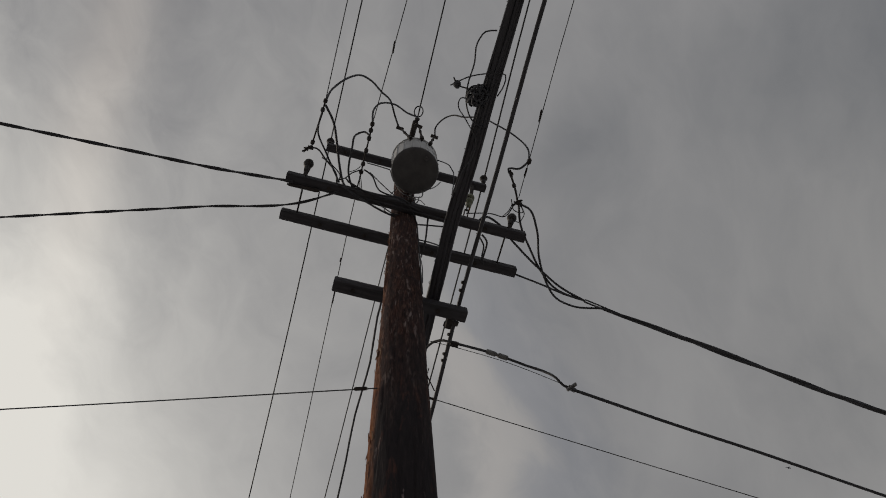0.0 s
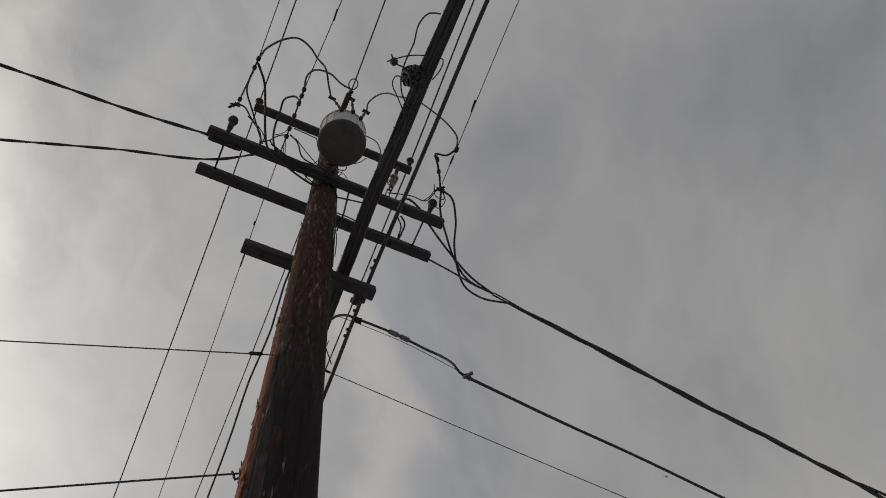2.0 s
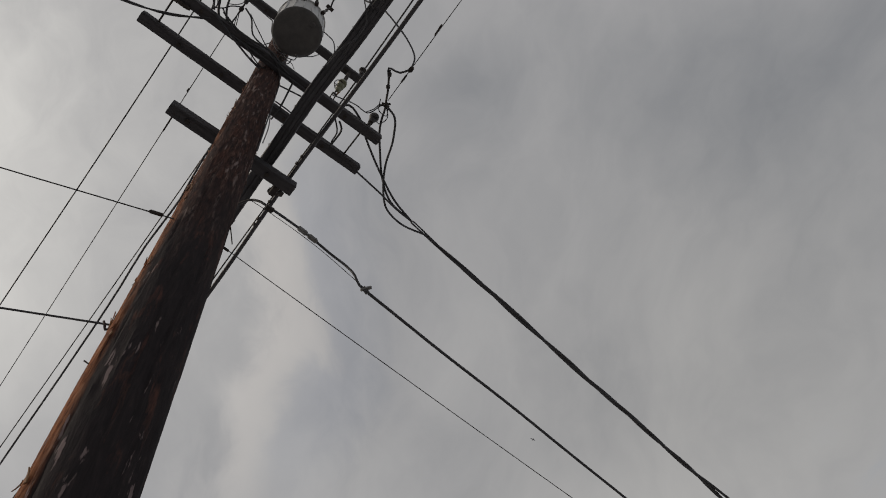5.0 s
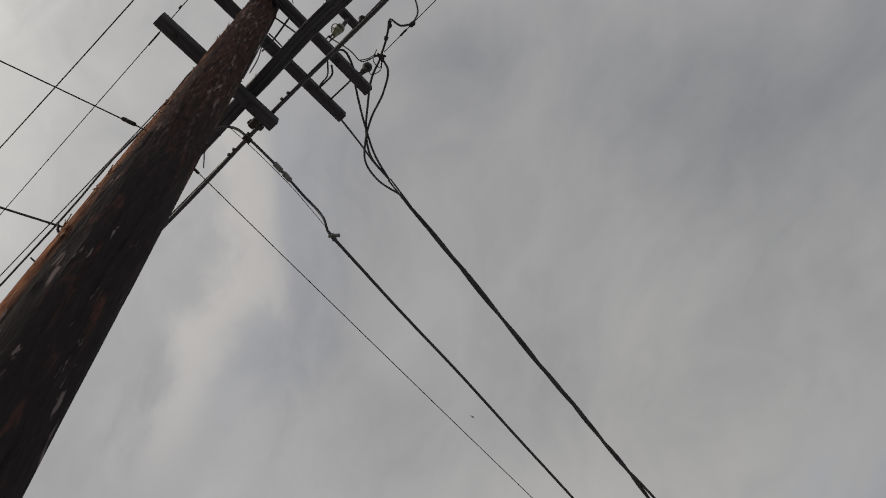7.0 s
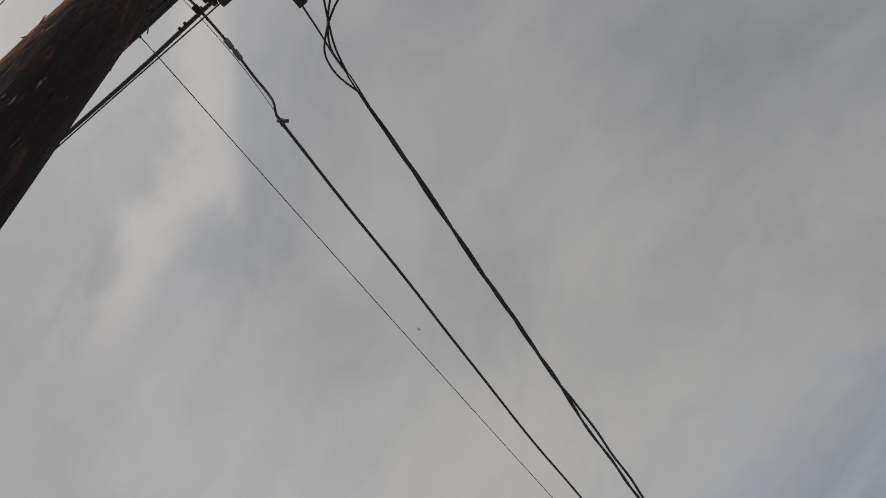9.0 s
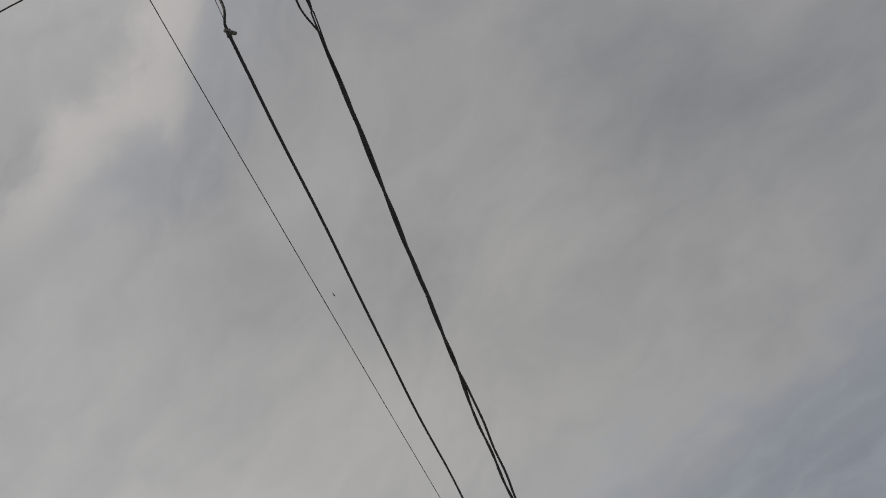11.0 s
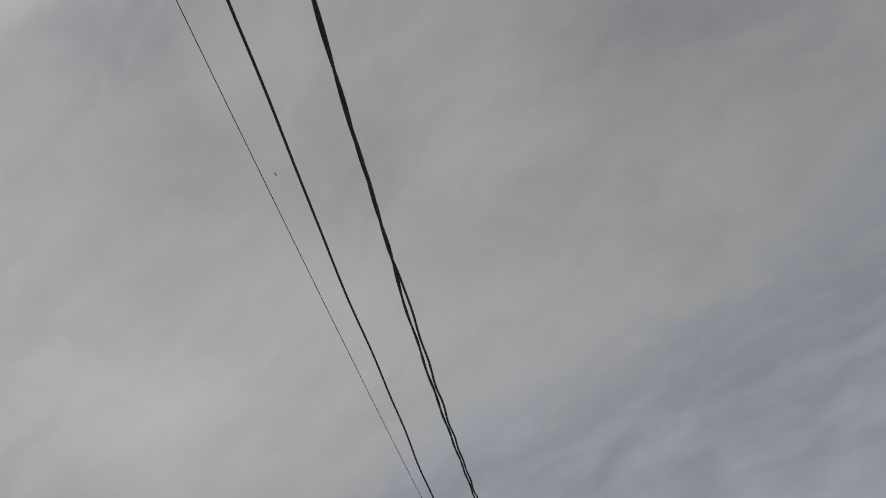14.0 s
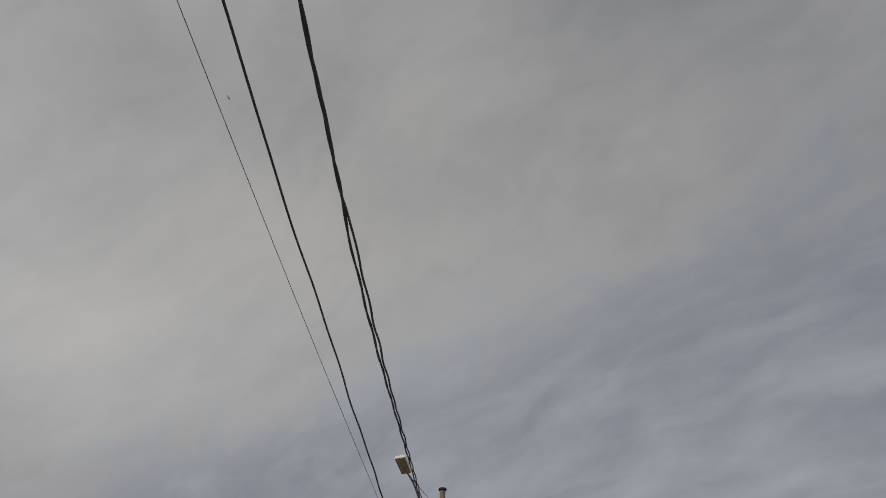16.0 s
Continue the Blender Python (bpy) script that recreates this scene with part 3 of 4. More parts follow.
part("lower_clip", merged(beam((0.765, 0.015, 10.44), (0.765, 0.100, 10.40), 0.010, 0.05, 0.003), beam((0.812, 0.015, 10.44), (0.812, 0.100, 10.40), 0.010, 0.05, 0.003),
                                 beam((0.762, 0.105, 10.40), (0.816, 0.105, 10.40), 0.012, 0.05, 0.003), beam((0.762, 0.020, 10.44), (0.816, 0.020, 10.44), 0.012, 0.05, 0.003)), IRON, co)

# ---------------------------------------------------------------- conductors along the street
GP = "street conductors"


def street_line(name, pts, r, mat, label, y0=None, y1=None, slope0=None, slope1=None):
    """A conductor through the given places, carried on to the next poles."""
    p = [Vector(q) for q in pts]
    if y0 is not None:
        d = slope0 if slope0 is not None else (p[0].x - p[1].x) / (p[0].y - p[1].y)
        far = Vector((p[0].x + d * (y0 - p[0].y), y0, p[0].z))
        p = span(far, p[0], 0.25, 24)[:-1] + p
    if y1 is not None:
        d = slope1 if slope1 is not None else (p[-1].x - p[-2].x) / (p[-1].y - p[-2].y)
        far = Vector((p[-1].x + d * (y1 - p[-1].y), y1, p[-1].z))
        p = p + span(p[-1], far, 0.25, 24)[1:]
    return wire(name, p, r, mat, label, "power line", GP, 0.5)


street_line("power_line", [(-1.042, -2.0, 11.335), (-1.02, -0.168, 11.335), (-0.992, 3.0, 11.32)], 0.0085, STRAND, "bare outer conductor on the top crossarm", -34, 36, 0.008, 0.003)
street_line("power_line", [(0.935, -2.5, 11.335), (1.023, -0.168, 11.335), (1.052, 1.0, 11.325), (1.149, 5.0, 11.32)], 0.0105, STRAND, "bare outer conductor on the top crossarm", -34, 36, 0.02, 0.0245)
street_line("power_line", [(-0.074, -2.249, 11.150), (-0.035, -0.869, 11.150)], 0.0085, STRAND, "bare middle conductor ending on the pole top", -34, None, 0.02)
street_line("power_line", [(0.02, 0.10, 11.15), (0.03, 0.95, 11.15), (0.078, 5.0, 11.15)], 0.0078, STRAND, "bare middle conductor leaving the pole top", None, 36, None, 0.008)
street_line("power_line", [(-1.044, -1.931, 9.115), (-1.034, -0.970, 9.115)], 0.0045, STRAND, "thin bare secondary conductor ending at the paired arms", -34, None, 0.0)
street_line("power_line", [(-0.508, -2.080, 9.115), (-0.541, -0.871, 9.115)], 0.0045, STRAND, "thin bare secondary conductor ending at the paired arms", -34, None, -0.02)
street_line("power_line", [(1.021, -2.505, 9.115), (1.066, -0.917, 9.115), (1.088, -0.520, 9.165)], 0.0042, STRAND, "thin bare secondary conductor ending at the paired arms", -34, None, 0.0)
street_line("power_line", [(-0.533, -0.341, 9.035), (-0.527, 0.22, 9.28), (-0.503, 1.0, 9.30), (-0.441, 3.0, 9.30), (-0.379, 5.0, 9.30)], 0.0045, STRAND, "thin bare conductor leaving the paired arms", None, 36, None, 0.031)
for nm, p, q, r in (("splice", (-0.524, -1.692, 9.115), (-0.516, -1.575, 9.115), 0.009), ("splice", (1.035, -1.446, 9.115), (1.047, -1.317, 9.115), 0.010), ("splice", (-0.502, 0.960, 9.300), (-0.496, 1.150, 9.300), 0.0085),
                    ("splice", (-0.520, 0.611, 9.300), (-0.521, 0.656, 9.300), 0.010), ("splice", (1.074, -0.750, 9.132), (1.069, -0.850, 9.122), 0.010)):
    solid(nm, lathe([(0, 0.005), (0.1, r), (0.9, r), (1, 0.005)], p, q, 10), IRON, "dark compression splice on a thin conductor", "splice", "line splices")

# ---------------------------------------------------------------- cables on the low arm
bundle = thing("cable_bundle", (0.28, 0.19, 7.40), "thick black bundle of lashed telephone cables", "cable bundle")
for dx, dz, r, amp in ((-0.022, 0.030, 0.034, 0.003), (0.026, 0.028, 0.030, 0.003), (-0.052, 0.010, 0.009, 0.005), (0.048, 0.006, 0.010, 0.004), (0.004, -0.002, 0.014, 0.005), (0.006, 0.058, 0.028, 0.003)):
    pts = []
    for i in range(140):
        y = -34 + i * 0.5
        bend = 0.276 + 0.055 * max(0.0, min(1.0, (y + 0.5) / 1.6)) + 0.004 * max(0, y - 1)
        sag = 0.0006 * y * (36 - y) if y > 0 else -0.0006 * y * (34 + y)
        wob = amp * math.sin(y * 2.3 + dx * 90) + amp * math.sin(y * 5.1 + dz * 70)
        pts.append((bend + dx + wob, y, 7.455 + dz + wob * 0.6 - sag * 0.4))
    part("cable", tube(smooth_line(pts, 0.12), r, 12), SHEATH, bundle)
for i in range(26):
    y = -3.0 + i * 0.19
    bend = 0.276 + 0.055 * max(0.0, min(1.0, (y + 0.5) / 1.6))
    pts = [Vector((bend - 0.002 + 0.062 * math.cos(a), y + 0.0005 * a, 7.483 + 0.052 * math.sin(a))) for a in [k * math.pi / 8 for k in range(17)]]
    part("lashing", tube(pts, 0.0022, 5), STRAND, bundle)
# the lighter cable outside the bundle
hp = [(0.475, -2.3, 7.42), (0.500, -1.0, 7.42), (0.515, 0.19, 7.42), (0.557, 1.2, 7.41), (0.573, 2.0, 7.40)]
seq = span((0.45, -34, 7.0), hp[0], 0.3, 24)[:-1] + [Vector(q) for q in hp] + span(hp[-1], (0.9, 36, 7.0), 0.3, 24)[1:]
tc_ = thing("telephone_cable", (0.51, 0.19, 7.40), "black telephone cable with lashed strand over the low arm", "cable")
part("cable", tube(smooth_line(seq, 0.15), 0.017, 10), SHEATH, tc_)
part("messenger", tube([q + Vector((0.012, 0, 0.024)) for q in smooth_line(seq, 0.15)], 0.006, 6), STRAND, tc_)
for y in (-0.05, 0.02, 0.42, 0.60, 0.66):
    x = 0.512 + 0.055 * max(0, y - 0.2)
    part("clip", beam((x - 0.030, y, 7.415), (x - 0.002, y, 7.425), 0.024, 0.024, 0.005), IRON, tc_)
solid("cable_bracket", merged(beam((0.46, 0.235, 7.32), (0.46, 0.32, 7.32), 0.05, 0.09, 0.008), beam((0.43, 0.31, 7.34), (0.55, 0.31, 7.42), 0.045, 0.02, 0.004)), IRON,
      "dark steel bracket holding the cable on the low arm", "bracket")
# spare coil tied to the bundle
coil = thing("cable_coil", (0.187, -1.523, 7.420), "small tied coil of spare black wire on the cable bundle", "cable coil")
cc = Vector((0.187, -1.523, 7.420))
for k in range(14):
    tilt = Matrix.Rotation(radians(29 * k), 3, "Z") @ Matrix.Rotation(radians(38 * k - 55), 3, "Y") @ Matrix.Rotation(radians(25 + 23 * k), 3, "X")
    pts = [cc + tilt @ Vector((math.cos(a) * (0.058 + 0.003 * k), math.sin(a) * (0.092 - 0.003 * k), 0.014 * math.sin(3 * a + k))) for a in [j * math.pi / 12 for j in range(25)]]
    part("turn", tube(pts, 0.0085, 7), RUBBER, coil)
GC = "small jumper wires"
for pts, r in (([(0.201, -2.017, 7.460), (0.126, -1.988, 7.500), (0.088, -1.892, 7.500), (0.107, -1.747, 7.500), (0.100, -1.574, 7.460), (0.123, -1.449, 7.460), (0.214, -1.323, 7.420), (0.285, -1.298, 7.420)], 0.006),
               ([(0.246, -1.711, 7.440), (0.095, -1.635, 7.500), (-0.025, -1.537, 7.500)], 0.005), ([(-0.016, -1.601, 7.500), (0.029, -1.552, 7.500), (0.095, -1.550, 7.480), (0.151, -1.546, 7.440)], 0.006),
               ([(0.156, -1.473, 7.400), (0.072, -1.467, 7.450), (0.066, -1.426, 7.450), (0.159, -1.318, 7.450), (0.275, -1.186, 7.400), (0.279, -1.081, 7.360), (0.231, -0.958, 7.340), (0.216, -0.771, 7.340)], 0.005),
               ([(0.285, -1.723, 7.420), (0.351, -1.724, 7.420), (0.361, -1.649, 7.420), (0.335, -1.555, 7.420)], 0.005)):
    wire("drop_wire", pts, r, RUBBER, "thin black drop wire looping beside the cable bundle", "wire", GC, 0.03, 6)
solid("wire_knot", lathe([(0, 0.012), (0.3, 0.03), (0.7, 0.03), (1, 0.01)], (0.014, -1.587, 7.500), (0.032, -1.526, 7.500), 9), RUBBER, "knot of tied drop wires beside the bundle", "wire knot")
street_line("telephone_wire", [(-0.11, 0.12, 7.34), (-0.115, 0.366, 7.300), (-0.076, 0.766, 7.300), (-0.078, 1.031, 7.300), (-0.082, 1.275, 7.300), (-0.055, 1.713, 7.300), (-0.039, 2.095, 7.300)], 0.0085, RUBBER, "slack black telephone wire leaving behind the pole", None, 36, None, 0.02)

# ---------------------------------------------------------------- jumpers round the transformer
for pts, r in (([(-1.034, -0.970, 9.115), (-1.014, -1.069, 9.500), (-0.913, -1.176, 9.770), (-0.787, -1.221, 10.040), (-0.671, -1.176, 10.220), (-0.541, -1.074, 10.400), (-0.406, -0.968, 10.625), (-0.319, -0.813, 10.688), (-0.239, -0.692, 10.670)], 0.011),
               ([(-0.541, -0.871, 9.115), (-0.566, -0.966, 9.410), (-0.523, -1.019, 9.680), (-0.355, -1.012, 10.040), (-0.191, -0.928, 10.310), (-0.058, -0.890, 10.535)], 0.010),
               ([(0.201, -0.713, 10.670), (0.183, -0.786, 10.715), (0.246, -0.934, 10.670), (0.324, -1.008, 10.580), (0.452, -1.045, 10.400), (0.576, -1.101, 10.220), (0.764, -1.109, 9.860), (0.965, -1.065, 9.590), (1.066, -1.002, 9.315), (1.066, -0.917, 9.115)], 0.009),
               ([(1.066, -0.917, 9.115), (0.999, -0.822, 9.115), (0.897, -0.785, 9.165), (0.965, -0.695, 9.195), (1.034, -0.591, 9.195), (1.091, -0.479, 9.185)], 0.011),
               ([(-1.025, -0.932, 9.115), (-0.917, -0.785, 9.165), (-0.843, -0.595, 9.215), (-0.743, -0.335, 9.165), (-0.674, -0.226, 9.065), (-0.464, -0.156, 8.915)], 0.012),
               ([(-1.038, -0.890, 9.115), (-1.037, -0.638, 9.165), (-0.935, -0.490, 9.165), (-0.806, -0.328, 9.115), (-0.720, -0.242, 9.015)], 0.009),
               ([(-1.151, -0.434, 9.295), (-1.029, -0.461, 9.295), (-0.919, -0.397, 9.215), (-0.769, -0.291, 9.115), (-0.738, -0.220, 9.015)], 0.009),
               ([(-0.535, -0.752, 9.115), (-0.610, -0.757, 9.215), (-0.674, -0.711, 9.215), (-0.678, -0.582, 9.135), (-0.645, -0.322, 9.065), (-0.568, -0.210, 8.995)], 0.010),
               ([(-0.508, -0.408, 9.115), (-0.424, -0.381, 9.065), (-0.325, -0.270, 9.015), (-0.140, -0.230, 9.015), (0.004, -0.167, 8.895)], 0.008),
               ([(-0.642, -0.275, 9.015), (-0.427, -0.237, 8.915), (-0.258, -0.251, 8.895), (-0.119, -0.265, 8.915), (0.004, -0.233, 8.915)], 0.010),
               ([(-0.711, -0.245, 8.905), (-0.464, -0.166, 8.875), (-0.219, -0.095, 8.875), (-0.068, -0.067, 8.885)], 0.010),
               ([(-0.467, -0.172, 8.895), (-0.183, -0.179, 8.885), (0.107, -0.173, 8.885), (0.456, -0.169, 8.885)], 0.009),
               ([(0.602, -0.237, 9.115), (0.856, -0.299, 9.115), (0.994, -0.304, 9.115), (1.064, -0.440, 9.165)], 0.006),
               ([(0.785, -0.114, 8.895), (0.840, -0.076, 8.865), (0.861, 0.047, 8.885), (0.862, 0.162, 8.915)], 0.010), ([(0.731, -0.118, 8.895), (0.830, -0.012, 8.865), (0.845, 0.094, 8.885), (0.894, 0.191, 8.915)], 0.008),
               ([(0.210, -0.176, 8.885), (0.227, -0.066, 8.865), (0.253, 0.114, 8.885), (0.255, 0.273, 8.905)], 0.009),
               ([(0.129, -0.045, 8.915), (0.282, -0.067, 8.935), (0.454, -0.089, 8.955)], 0.008), ([(0.188, 0.110, 8.935), (0.332, 0.115, 8.955), (0.489, 0.142, 8.975)], 0.007),
               ([(0.247, -0.547, 9.995), (0.351, -0.544, 9.950), (0.411, -0.523, 9.770), (0.421, -0.473, 9.410), (0.410, -0.383, 9.115)], 0.006),
               ([(-0.497, -0.463, 9.215), (-0.388, -0.407, 9.500), (-0.243, -0.340, 9.815)], 0.006), ([(-0.446, -0.385, 9.165), (-0.307, -0.291, 9.215), (-0.150, -0.210, 9.215), (-0.067, -0.214, 9.115)], 0.005),
               ([(-0.145, -0.229, 9.410), (-0.191, -0.193, 9.115), (-0.048, -0.212, 8.895), (0.083, -0.229, 9.065), (0.101, -0.259, 9.215)], 0.005),
               ([(0.007, -0.229, 9.315), (0.061, -0.247, 9.115), (0.033, -0.189, 8.885), (0.092, -0.118, 8.875)], 0.006),
               ([(-0.949, -0.401, 9.215), (-0.830, -0.359, 9.165), (-0.724, -0.289, 9.065), (-0.753, -0.209, 8.965)], 0.006),
               ([(-0.534, -0.344, 9.045), (-0.537, -0.248, 8.995), (-0.518, -0.142, 8.915)], 0.004), ([(-0.529, -0.346, 9.045), (-0.494, -0.260, 8.995), (-0.456, -0.147, 8.915)], 0.004), ([(-0.540, -0.343, 9.045), (-0.510, -0.255, 8.995), (-0.488, -0.162, 8.915)], 0.004),
               ([(-0.665, -0.298, 9.015), (-0.555, -0.238, 8.965), (-0.360, -0.196, 8.915), (-0.139, -0.230, 8.895), (0.147, -0.195, 8.885)], 0.007),
               ([(-0.244, -0.348, 9.770), (-0.164, -0.307, 9.315), (-0.026, -0.284, 9.015), (0.087, -0.296, 9.015), (0.126, -0.321, 9.215)], 0.005),
               ([(-0.357, -0.189, 8.895), (-0.116, -0.099, 8.875), (0.046, -0.097, 8.885)], 0.006), ([(-0.118, -0.260, 8.915), (0.036, -0.178, 8.885), (0.125, -0.061, 8.875)], 0.006),
               ([(1.022, -0.485, 9.185), (1.071, -0.392, 9.115), (1.163, -0.392, 9.115), (1.130, -0.467, 9.175)], 0.005), ([(1.047, -0.443, 9.185), (1.024, -0.375, 9.135), (0.968, -0.291, 9.115)], 0.005),
               ([(1.122, -0.453, 9.175), (1.183, -0.385, 9.115), (1.152, -0.303, 9.065), (1.093, -0.285, 9.215)], 0.005),
               ([(0.868, 0.164, 8.965), (0.963, 0.155, 8.975), (1.075, 0.164, 8.975), (1.053, 0.217, 8.965), (0.941, 0.208, 8.965)], 0.006),
               ([(0.585, 0.141, 8.975), (0.764, 0.151, 8.995), (0.933, 0.176, 8.975)], 0.0035), ([(0.591, 0.165, 8.975), (0.776, 0.176, 8.985), (0.925, 0.191, 8.975)], 0.0035),
               ([(-0.535, -0.397, 9.135), (-0.625, -0.341, 9.115), (-0.667, -0.293, 9.065), (-0.725, -0.264, 9.015)], 0.006), ([(-0.530, -0.469, 9.135), (-0.589, -0.386, 9.115), (-0.654, -0.349, 9.095)], 0.004),
               ([(-0.132, -0.204, 8.885), (-0.042, -0.208, 9.215), (0.068, -0.225, 9.215), (0.153, -0.261, 8.915)], 0.004), ([(-0.204, -0.173, 8.885), (-0.223, -0.112, 8.875), (-0.161, -0.093, 8.875), (-0.039, -0.110, 8.885)], 0.004),
               ([(0.202, 0.159, 8.600), (0.226, 0.170, 8.300), (0.230, 0.196, 7.900)], 0.005),
               ([(0.328, -0.358, 9.770), (0.227, -0.320, 9.500), (0.117, -0.280, 9.410)], 0.005)):
    wire("jumper_wire", pts, r, RUBBER, "black insulated jumper wire between conductors and transformer", "wire", GC, 0.03, 8)
ringc = Vector((-0.068, -0.955, 10.535))
solid("wire_ring", tube([ringc + Vector((math.cos(a) * 0.05, math.sin(a) * 0.062, 0)) for a in [j * math.pi / 12 for j in range(25)]], 0.007, 7), RUBBER, "loop of black wire round the middle conductor", "wire loop")

# ---------------------------------------------------------------- service drop to the houses


def drop_course(p0, ang, slope, curve, s0, s1, step=0.05):
    out, s = [], s0
    while s <= s1:
        e = min(s, 24.0)
        z = p0[2] + slope * e + curve * e * e + (s - e) * (slope + 2 * curve * 24.0)
        out.append(Vector((p0[0] + s * math.cos(ang), p0[1] + s * math.sin(ang), z)))
        s += step
    return out


course = drop_course((-7.5796, -0.9413, 9.1383), 0.1354, -0.0540, 0.0057, 9.78, 54.4)
drop = thing("service_drop", course[0], "twisted black triplex service cable to the far pole", "service cable", "service drops")
SPLIT = 6.25


def ease(a, b, s):
    k = max(0.0, min(1.0, (s - a) / (b - a)))
    return k * k * (3 - 2 * k)


pair = twisted(course, 2, 0.0135, 0.52, 0.4)
third = twisted(course, 1, 0.017, 0.38, 2.4)[0]
for k in range(2):
    line, s = [], 0.0
    for i, q in enumerate(pair[k]):
        s = i * 0.05
        line.append(q.lerp(course[i], 0.55 * ease(SPLIT - 0.5, SPLIT + 1.5, s)) + Vector((0.0, 0.010 * math.sin(s * 2.7) * ease(SPLIT, SPLIT + 1, s) + 0.040 * ease(SPLIT - 0.5, SPLIT + 0.9, s) * (1 - 0.2 * ease(SPLIT + 2, SPLIT + 12, s)), 0)))
    part("strand", tube(line, lambda q: 0.0185 - 0.0105 * (1 - ease(0.0, 0.034, q)) + 0.005 * ease(0.14, 0.26, q), 8), RUBBER, drop)
line = []
for i, q in enumerate(third):
    s = i * 0.05
    k = ease(SPLIT - 0.5, SPLIT + 0.9, s)
    line.append(q.lerp(course[i] + Vector((0, -0.044 * (1 - 0.2 * ease(SPLIT + 2, SPLIT + 12, s)) + 0.012 * math.sin(s * 3.1), 0.018 * math.sin(s * 2.3))), k))
part("strand", tube(line, lambda q: 0.0205 - 0.0115 * (1 - ease(0.0, 0.034, q)) + 0.004 * ease(0.14, 0.26, q), 8), RUBBER, drop)
END = tuple(round(c, 3) for c in course[0])
END_2 = tuple(round(c, 3) for c in course[5])
for pts, r in (([(1.236, 0.227, 8.985), (1.586, 0.293, 9.065), (1.884, 0.366, 9.165), END], 0.010),
               ([(0.706, -0.163, 9.035), (0.790, -0.261, 9.075), (0.936, -0.226, 9.095), (1.134, -0.085, 9.115), (1.531, 0.161, 9.165), (1.847, 0.321, 9.215), END], 0.0115),
               ([(1.105, -0.463, 9.165), (1.180, -0.270, 9.145), (1.362, -0.030, 9.155), (1.551, 0.179, 9.175), (1.792, 0.349, 9.215), END], 0.0115),
               ([(1.105, -0.463, 9.165), (1.209, -0.449, 9.135), (1.361, -0.258, 9.135), (1.480, 0.032, 9.145), (1.629, 0.264, 9.175), (1.824, 0.447, 9.215), (2.012, 0.487, 9.215), END_2], 0.0115)):
    wire("service_lead", pts, r, RUBBER, "black lead from the arm down to the service cable", "wire", GC, 0.04, 8)

tele = drop_course((-4.3613, -0.6427, 5.7841), 0.1132, 0.0087, 0.0021, 5.5, 51.0, 0.3)
tele = [q + Vector((0, 0.006 * math.sin(i * 0.3 * 1.9) + 0.005 * math.sin(i * 0.3 * 3.7), 0)) * min(1.0, i / 4) + Vector((0, 0.022 * math.exp(-((i * 0.3 - 3.0) / 0.8) ** 2), 0)) for i, q in enumerate(tele)]
wire("telephone_drop", tele, lambda q: 0.0108 + 0.004 * ease(0.1, 0.3, q), RUBBER, "black telephone drop cable crossing the street", "cable", "service drops", 0.2)
wire("guy_wire", drop_course((0.203, -0.0052, 5.3704), 0.055, -0.0563, 0.0033, -0.1, 46.0, 0.3), 0.0027, STRAND, "thin steel span wire from the pole", "wire", "span wires", 0.2)
solid("wire_anchor", beam((0.13, -0.008, 5.375), (0.187, -0.0055, 5.371), 0.013, 0.013, 0.003), IRON, "small dark anchor clamp on the pole", "clamp")
slack = thing("telephone_drop_tail", (0.343, -0.043, 6.130), "black drop cable tail with grey splice beside the pole", "cable")
part("cable", tube(smooth_line([(0.177, 0.174, 6.350), (0.227, 0.066, 6.320), (0.268, 0.011, 6.260), (0.346, -0.038, 6.150), (0.492, -0.015, 6.200), (0.590, 0.009, 6.250), (0.726, 0.022, 6.250), (0.857, 0.020, 6.200), (0.970, -0.008, 6.100), (1.022, -0.026, 6.000), (1.067, -0.009, 5.950), (1.114, -0.012, 5.920)], 0.03), 0.0088, 8), RUBBER, slack)
part("support_wire", tube(smooth_line([(0.205, 0.058, 6.320), (0.362, 0.010, 6.200), (0.710, -0.019, 6.080), (1.098, -0.019, 5.930)], 0.05), 0.0022, 5), STRAND, slack)
part("splice_sleeve", lathe([(0, 0.011), (0.05, 0.018), (0.42, 0.018), (0.47, 0.011), (0.54, 0.011), (0.58, 0.018), (0.95, 0.018), (1, 0.011)], (0.582, 0.007, 6.250), (0.742, 0.022, 6.250), 12), GALV, slack, "grey two-part splice sleeve")
part("wedge_clamp", merged(beam((1.084, -0.002, 5.910), (1.138, -0.045, 5.940), 0.022, 0.016, 0.004), beam((1.091, -0.018, 5.930), (1.139, -0.006, 5.920), 0.03, 0.02, 0.005)), GALV, slack, "grey wedge clamp")
part("hanger", beam((0.317, -0.031, 6.150), (0.370, -0.032, 6.150), 0.035, 0.03, 0.006), IRON, slack)


def service(name, start, bend, through_, far_x, r, label, off):
    a, b, c = Vector(start), Vector(bend), Vector(through_)
    d = (c - b) / abs(c.x - b.x)
    line = smooth_line([a, b] + [b.lerp(c, k) for k in (0.35, 0.7)] + [c] + [c + d * s - Vector((0, 0, 0.0015 * s * s)) for s in (3, 6, 10, 15, 20, abs(far_x) - 4)], 0.05)
    ob = thing(name, a, label, "service cable", "service drops")
    for st in twisted(line, 2, off * 0.95, 1.3):
        part("strand", tube(st, r, 7), RUBBER, ob)
    return ob


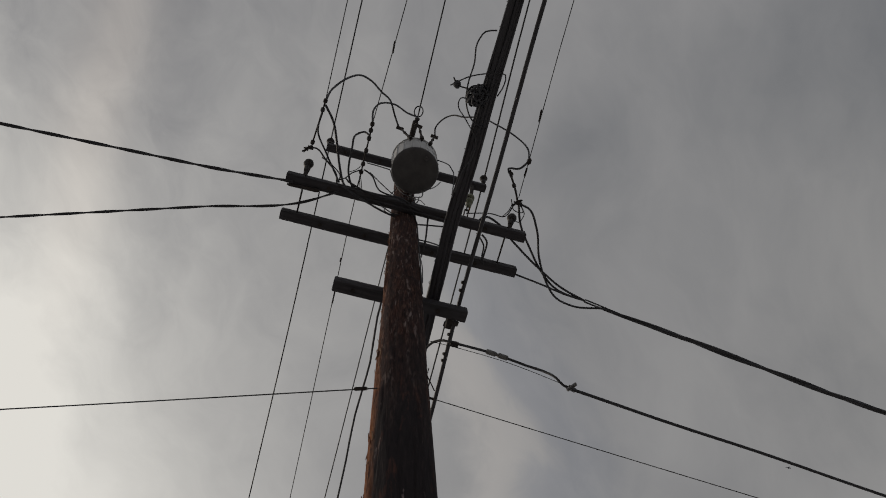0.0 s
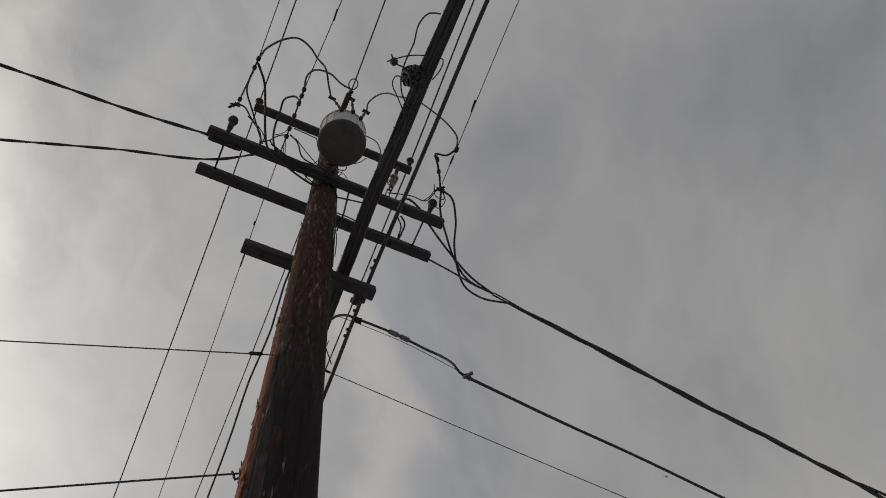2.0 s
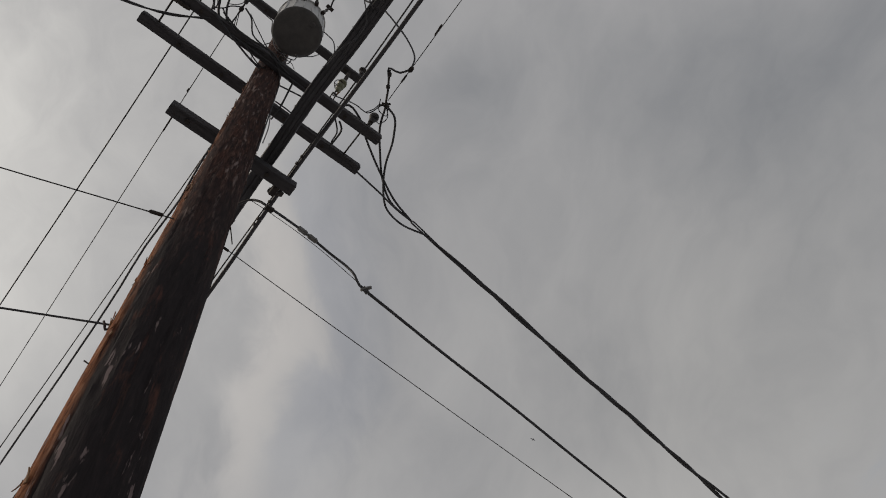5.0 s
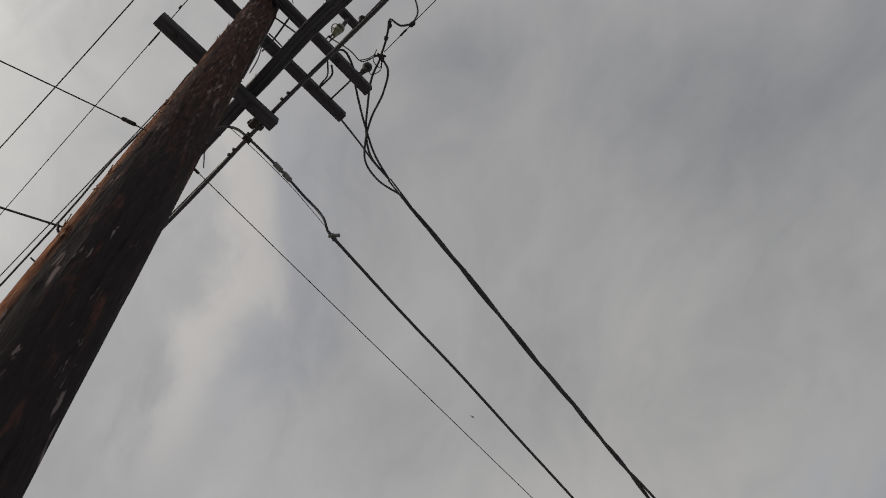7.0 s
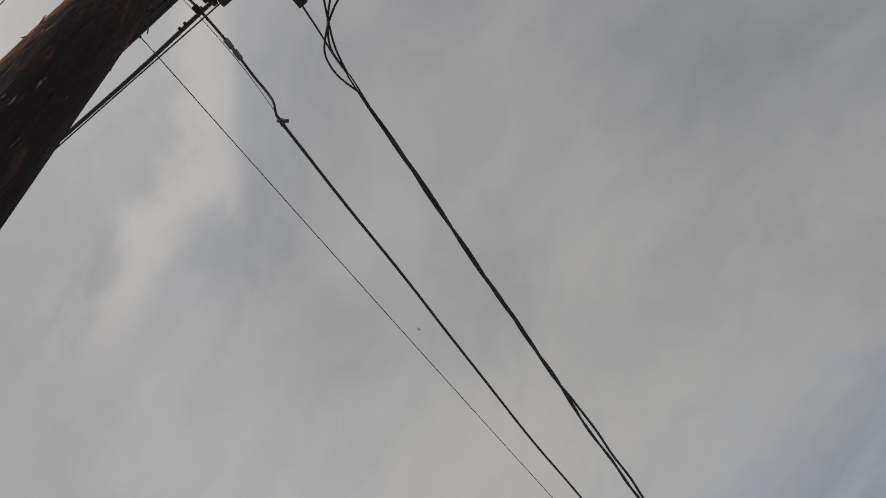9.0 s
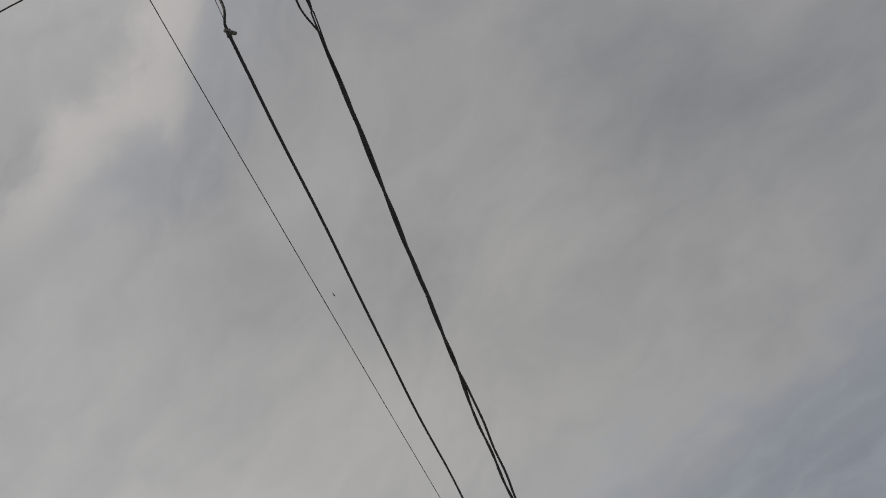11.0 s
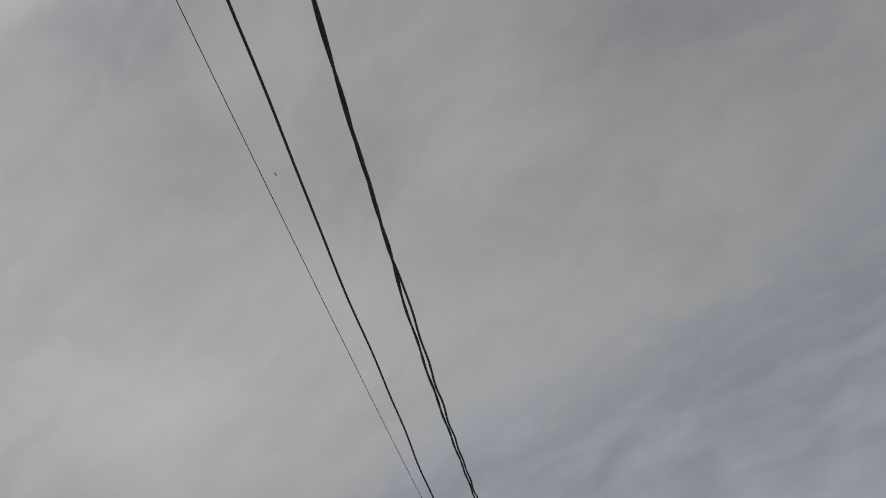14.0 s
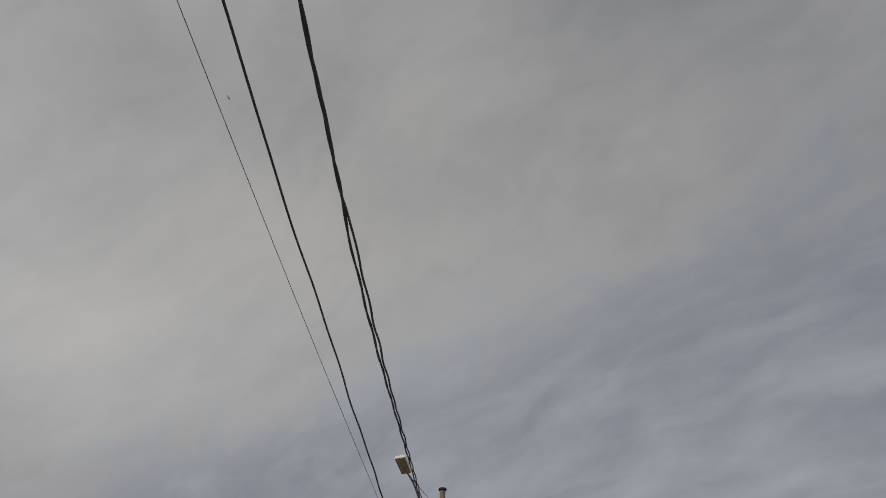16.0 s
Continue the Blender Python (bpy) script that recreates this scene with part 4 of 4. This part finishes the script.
service("service_drop", (-1.15, -0.16, 8.90), (-1.898, -0.095, 8.905), (-3.892, 0.002, 8.915), 30, 0.0095, "twisted black service cable from the paired arms", 0.0085)
service("service_drop", (-0.696, -0.179, 8.905), (-0.967, -0.006, 8.910), (-3.795, 0.913, 8.915), 30, 0.0080, "slim twisted black service cable from the paired arms", 0.007)
solid("cable_grip", lathe([(0, 0.010), (0.1, 0.017), (0.9, 0.019), (1, 0.010)], (-1.198, -0.122, 8.900), (-0.880, -0.136, 8.880), 10), IRON, "dark dead-end grip under the crossarm", "clamp")
wire("guy_wire", [(-0.110, -0.058, 5.270), (-0.224, -0.022, 5.270), (-1.191, 0.287, 5.270), (-2.030, 0.553, 5.270), (-8, 2.27, 5.18), (-18, 5.24, 5.1), (-29, 8.5, 5.2)], 0.0036, STRAND, "thin steel span wire from the pole", "wire", "span wires", 0.3)
solid("wire_grip", lathe([(0, 0.006), (0.1, 0.0105), (0.9, 0.0105), (1, 0.006)], (-0.265, -0.012, 5.270), (-0.196, -0.033, 5.270), 10), IRON, "black grip sleeve on the span wire", "clamp")
wire("guy_wire", [(-0.100, 0.174, 4.550), (-0.148, 0.196, 4.550), (-0.511, 0.363, 4.550), (-0.844, 0.517, 4.550), (-8, 3.8, 4.48), (-18, 8.4, 4.45), (-29, 13.4, 4.6)], 0.0048, RUBBER, "black insulated wire leaving the pole low down", "wire", "span wires", 0.3)

# ---------------------------------------------------------------- street lamp and flue beyond the street
def street_lamp():
    ob = thing("street_lamp", (16.9, 0.95, 0), "street lamp with flat pale head and brown underside", "street lamp")
    a, b = Vector((14.47, 1.515, 8.36)), Vector((14.83, 1.44, 8.165))
    d = (b - a).normalized()
    n = Vector((-d.z, 0, d.x)) if d.x > 0 else Vector((0, 0, 1))
    
    def tapered(shape):
        v, f = shape
        out = []
        for q in v:
            k = (q - a).dot(d)
            foot = a + d * k
            out.append(foot + (q - foot) * (1.0 - 0.22 * max(0.0, k)))
        return out, f

    head = part("head", tapered(beam(a, b, 0.250, 0.085, 0.02)), LAMP_PAINT, ob, "pale painted lamp housing")
    part("glazing", tapered(beam(a + d * 0.012 - n * 0.045, a + d * 0.26 - n * 0.045, 0.222, 0.018, 0.005)), LENS, head)
    part("cover", tapered(beam(a + d * 0.27 - n * 0.045, b - d * 0.01 - n * 0.045, 0.222, 0.018, 0.005)), LENS, head)
    part("arm", tube(smooth_line([b - d * 0.05, b + d * 0.25 + Vector((0.1, -0.02, 0.06)), (15.8, 1.30, 7.85), (16.9, 0.95, 7.1)], 0.1), 0.020, 10), GALV, ob)
    part("stay", tube([b, Vector((15.978, 1.118, 7.99)), Vector((16.9, 0.95, 7.35))], 0.006, 6), STRAND, ob)
    part("post", lathe([(0, 0.10), (0.02, 0.10), (0.021, 0.085), (1, 0.045)], (16.9, 0.95, 0), (16.9, 0.95, 7.4), 16), GALV, ob)


street_lamp()
house = thing("house", (22.5, 1.0, 0), "plain buff stucco house with low grey roof", "house")
hv = [(17.4, -5, 0), (27.5, -5, 0), (27.5, 7, 0), (17.4, 7, 0), (17.4, -5, 7.0), (27.5, -5, 7.0), (27.5, 7, 7.0), (17.4, 7, 7.0)]
part("wall", ([Vector(q) for q in hv], [(0, 1, 5, 4), (1, 2, 6, 5), (2, 3, 7, 6), (3, 0, 4, 7), (0, 3, 2, 1)]), STUCCO, house)
rv = [(17.0, -5.4, 7.0), (27.9, -5.4, 7.0), (27.9, 7.4, 7.0), (17.0, 7.4, 7.0), (17.0, -5.4, 7.2), (27.9, -5.4, 7.2), (27.9, 7.4, 7.2), (17.0, 7.4, 7.2), (22.4, -5.4, 8.6), (22.4, 7.4, 8.6)]
part("roof", ([Vector(q) for q in rv], [(0, 3, 2, 1), (0, 1, 5, 8, 4), (2, 3, 7, 9, 6), (0, 4, 7, 3), (1, 2, 6, 5), (4, 8, 9, 7), (8, 5, 6, 9)]), ROOF, house)
flue = thing("flue_pipe", (17.8, 1.16, 7.2), "tan chimney flue pipe with a dark sooty cap", "flue")
part("pipe", lathe([(0, 0.072), (0.95, 0.068), (1, 0.068)], (17.8, 1.16, 7.45), (17.8, 1.16, 9.0), 20), CLAY, flue)
part("cap", lathe([(0, 0.07), (0.25, 0.098), (0.8, 0.104), (1, 0.095)], (17.8, 1.16, 8.955), (17.8, 1.16, 9.015), 20), SOOT, flue)

# far poles that carry the lines on
for x, y, top in ((-0.1, -34.3, 12.6), (0.4, 36.3, 12.6), (46.3, 5.5, 18.4), (-29.5, 4.0, 10.0)):
    fp = thing("utility_pole", (x, y, 0), "plain dark wooden utility pole farther along", "utility pole", "far poles")
    v, f = pole_shape(top, 1.0, False)
    part("shaft", ([q + Vector((x, y, 0)) for q in v], f), POLE, fp)
    if abs(x) < 5:
        for z in (11.8, 9.2, 7.2):
            part("crossarm", beam((x - 1.2, y, z), (x + 1.2, y, z), 0.1, 0.12, 0.014), ARM, fp)

# ---------------------------------------------------------------- aircraft high above
ac = thing("aircraft", (996.7, 653.1, 1349.7), "small dark aircraft far off below the clouds", "aircraft")
C0 = PLACE[ac]
F_ = Vector((1.0, -0.05, 0)).normalized()
S_ = Vector((0.05, 1.0, 0)).normalized()
part("fuselage", lathe([(0, 0.1), (0.08, 0.8), (0.25, 1.1), (0.6, 1.0), (1, 0.3)], C0 + F_ * 6.5, C0 - F_ * 6.5, 14), PLANE, ac)
part("wing", beam(C0 - S_ * 3.2 + F_ * 0.5, C0 + S_ * 3.2 + F_ * 0.5, 1.2, 0.2, 0.08), PLANE, ac)
part("tailplane", beam(C0 - S_ * 1.4 - F_ * 5.8, C0 + S_ * 1.4 - F_ * 5.8, 0.8, 0.15, 0.05), PLANE, ac)
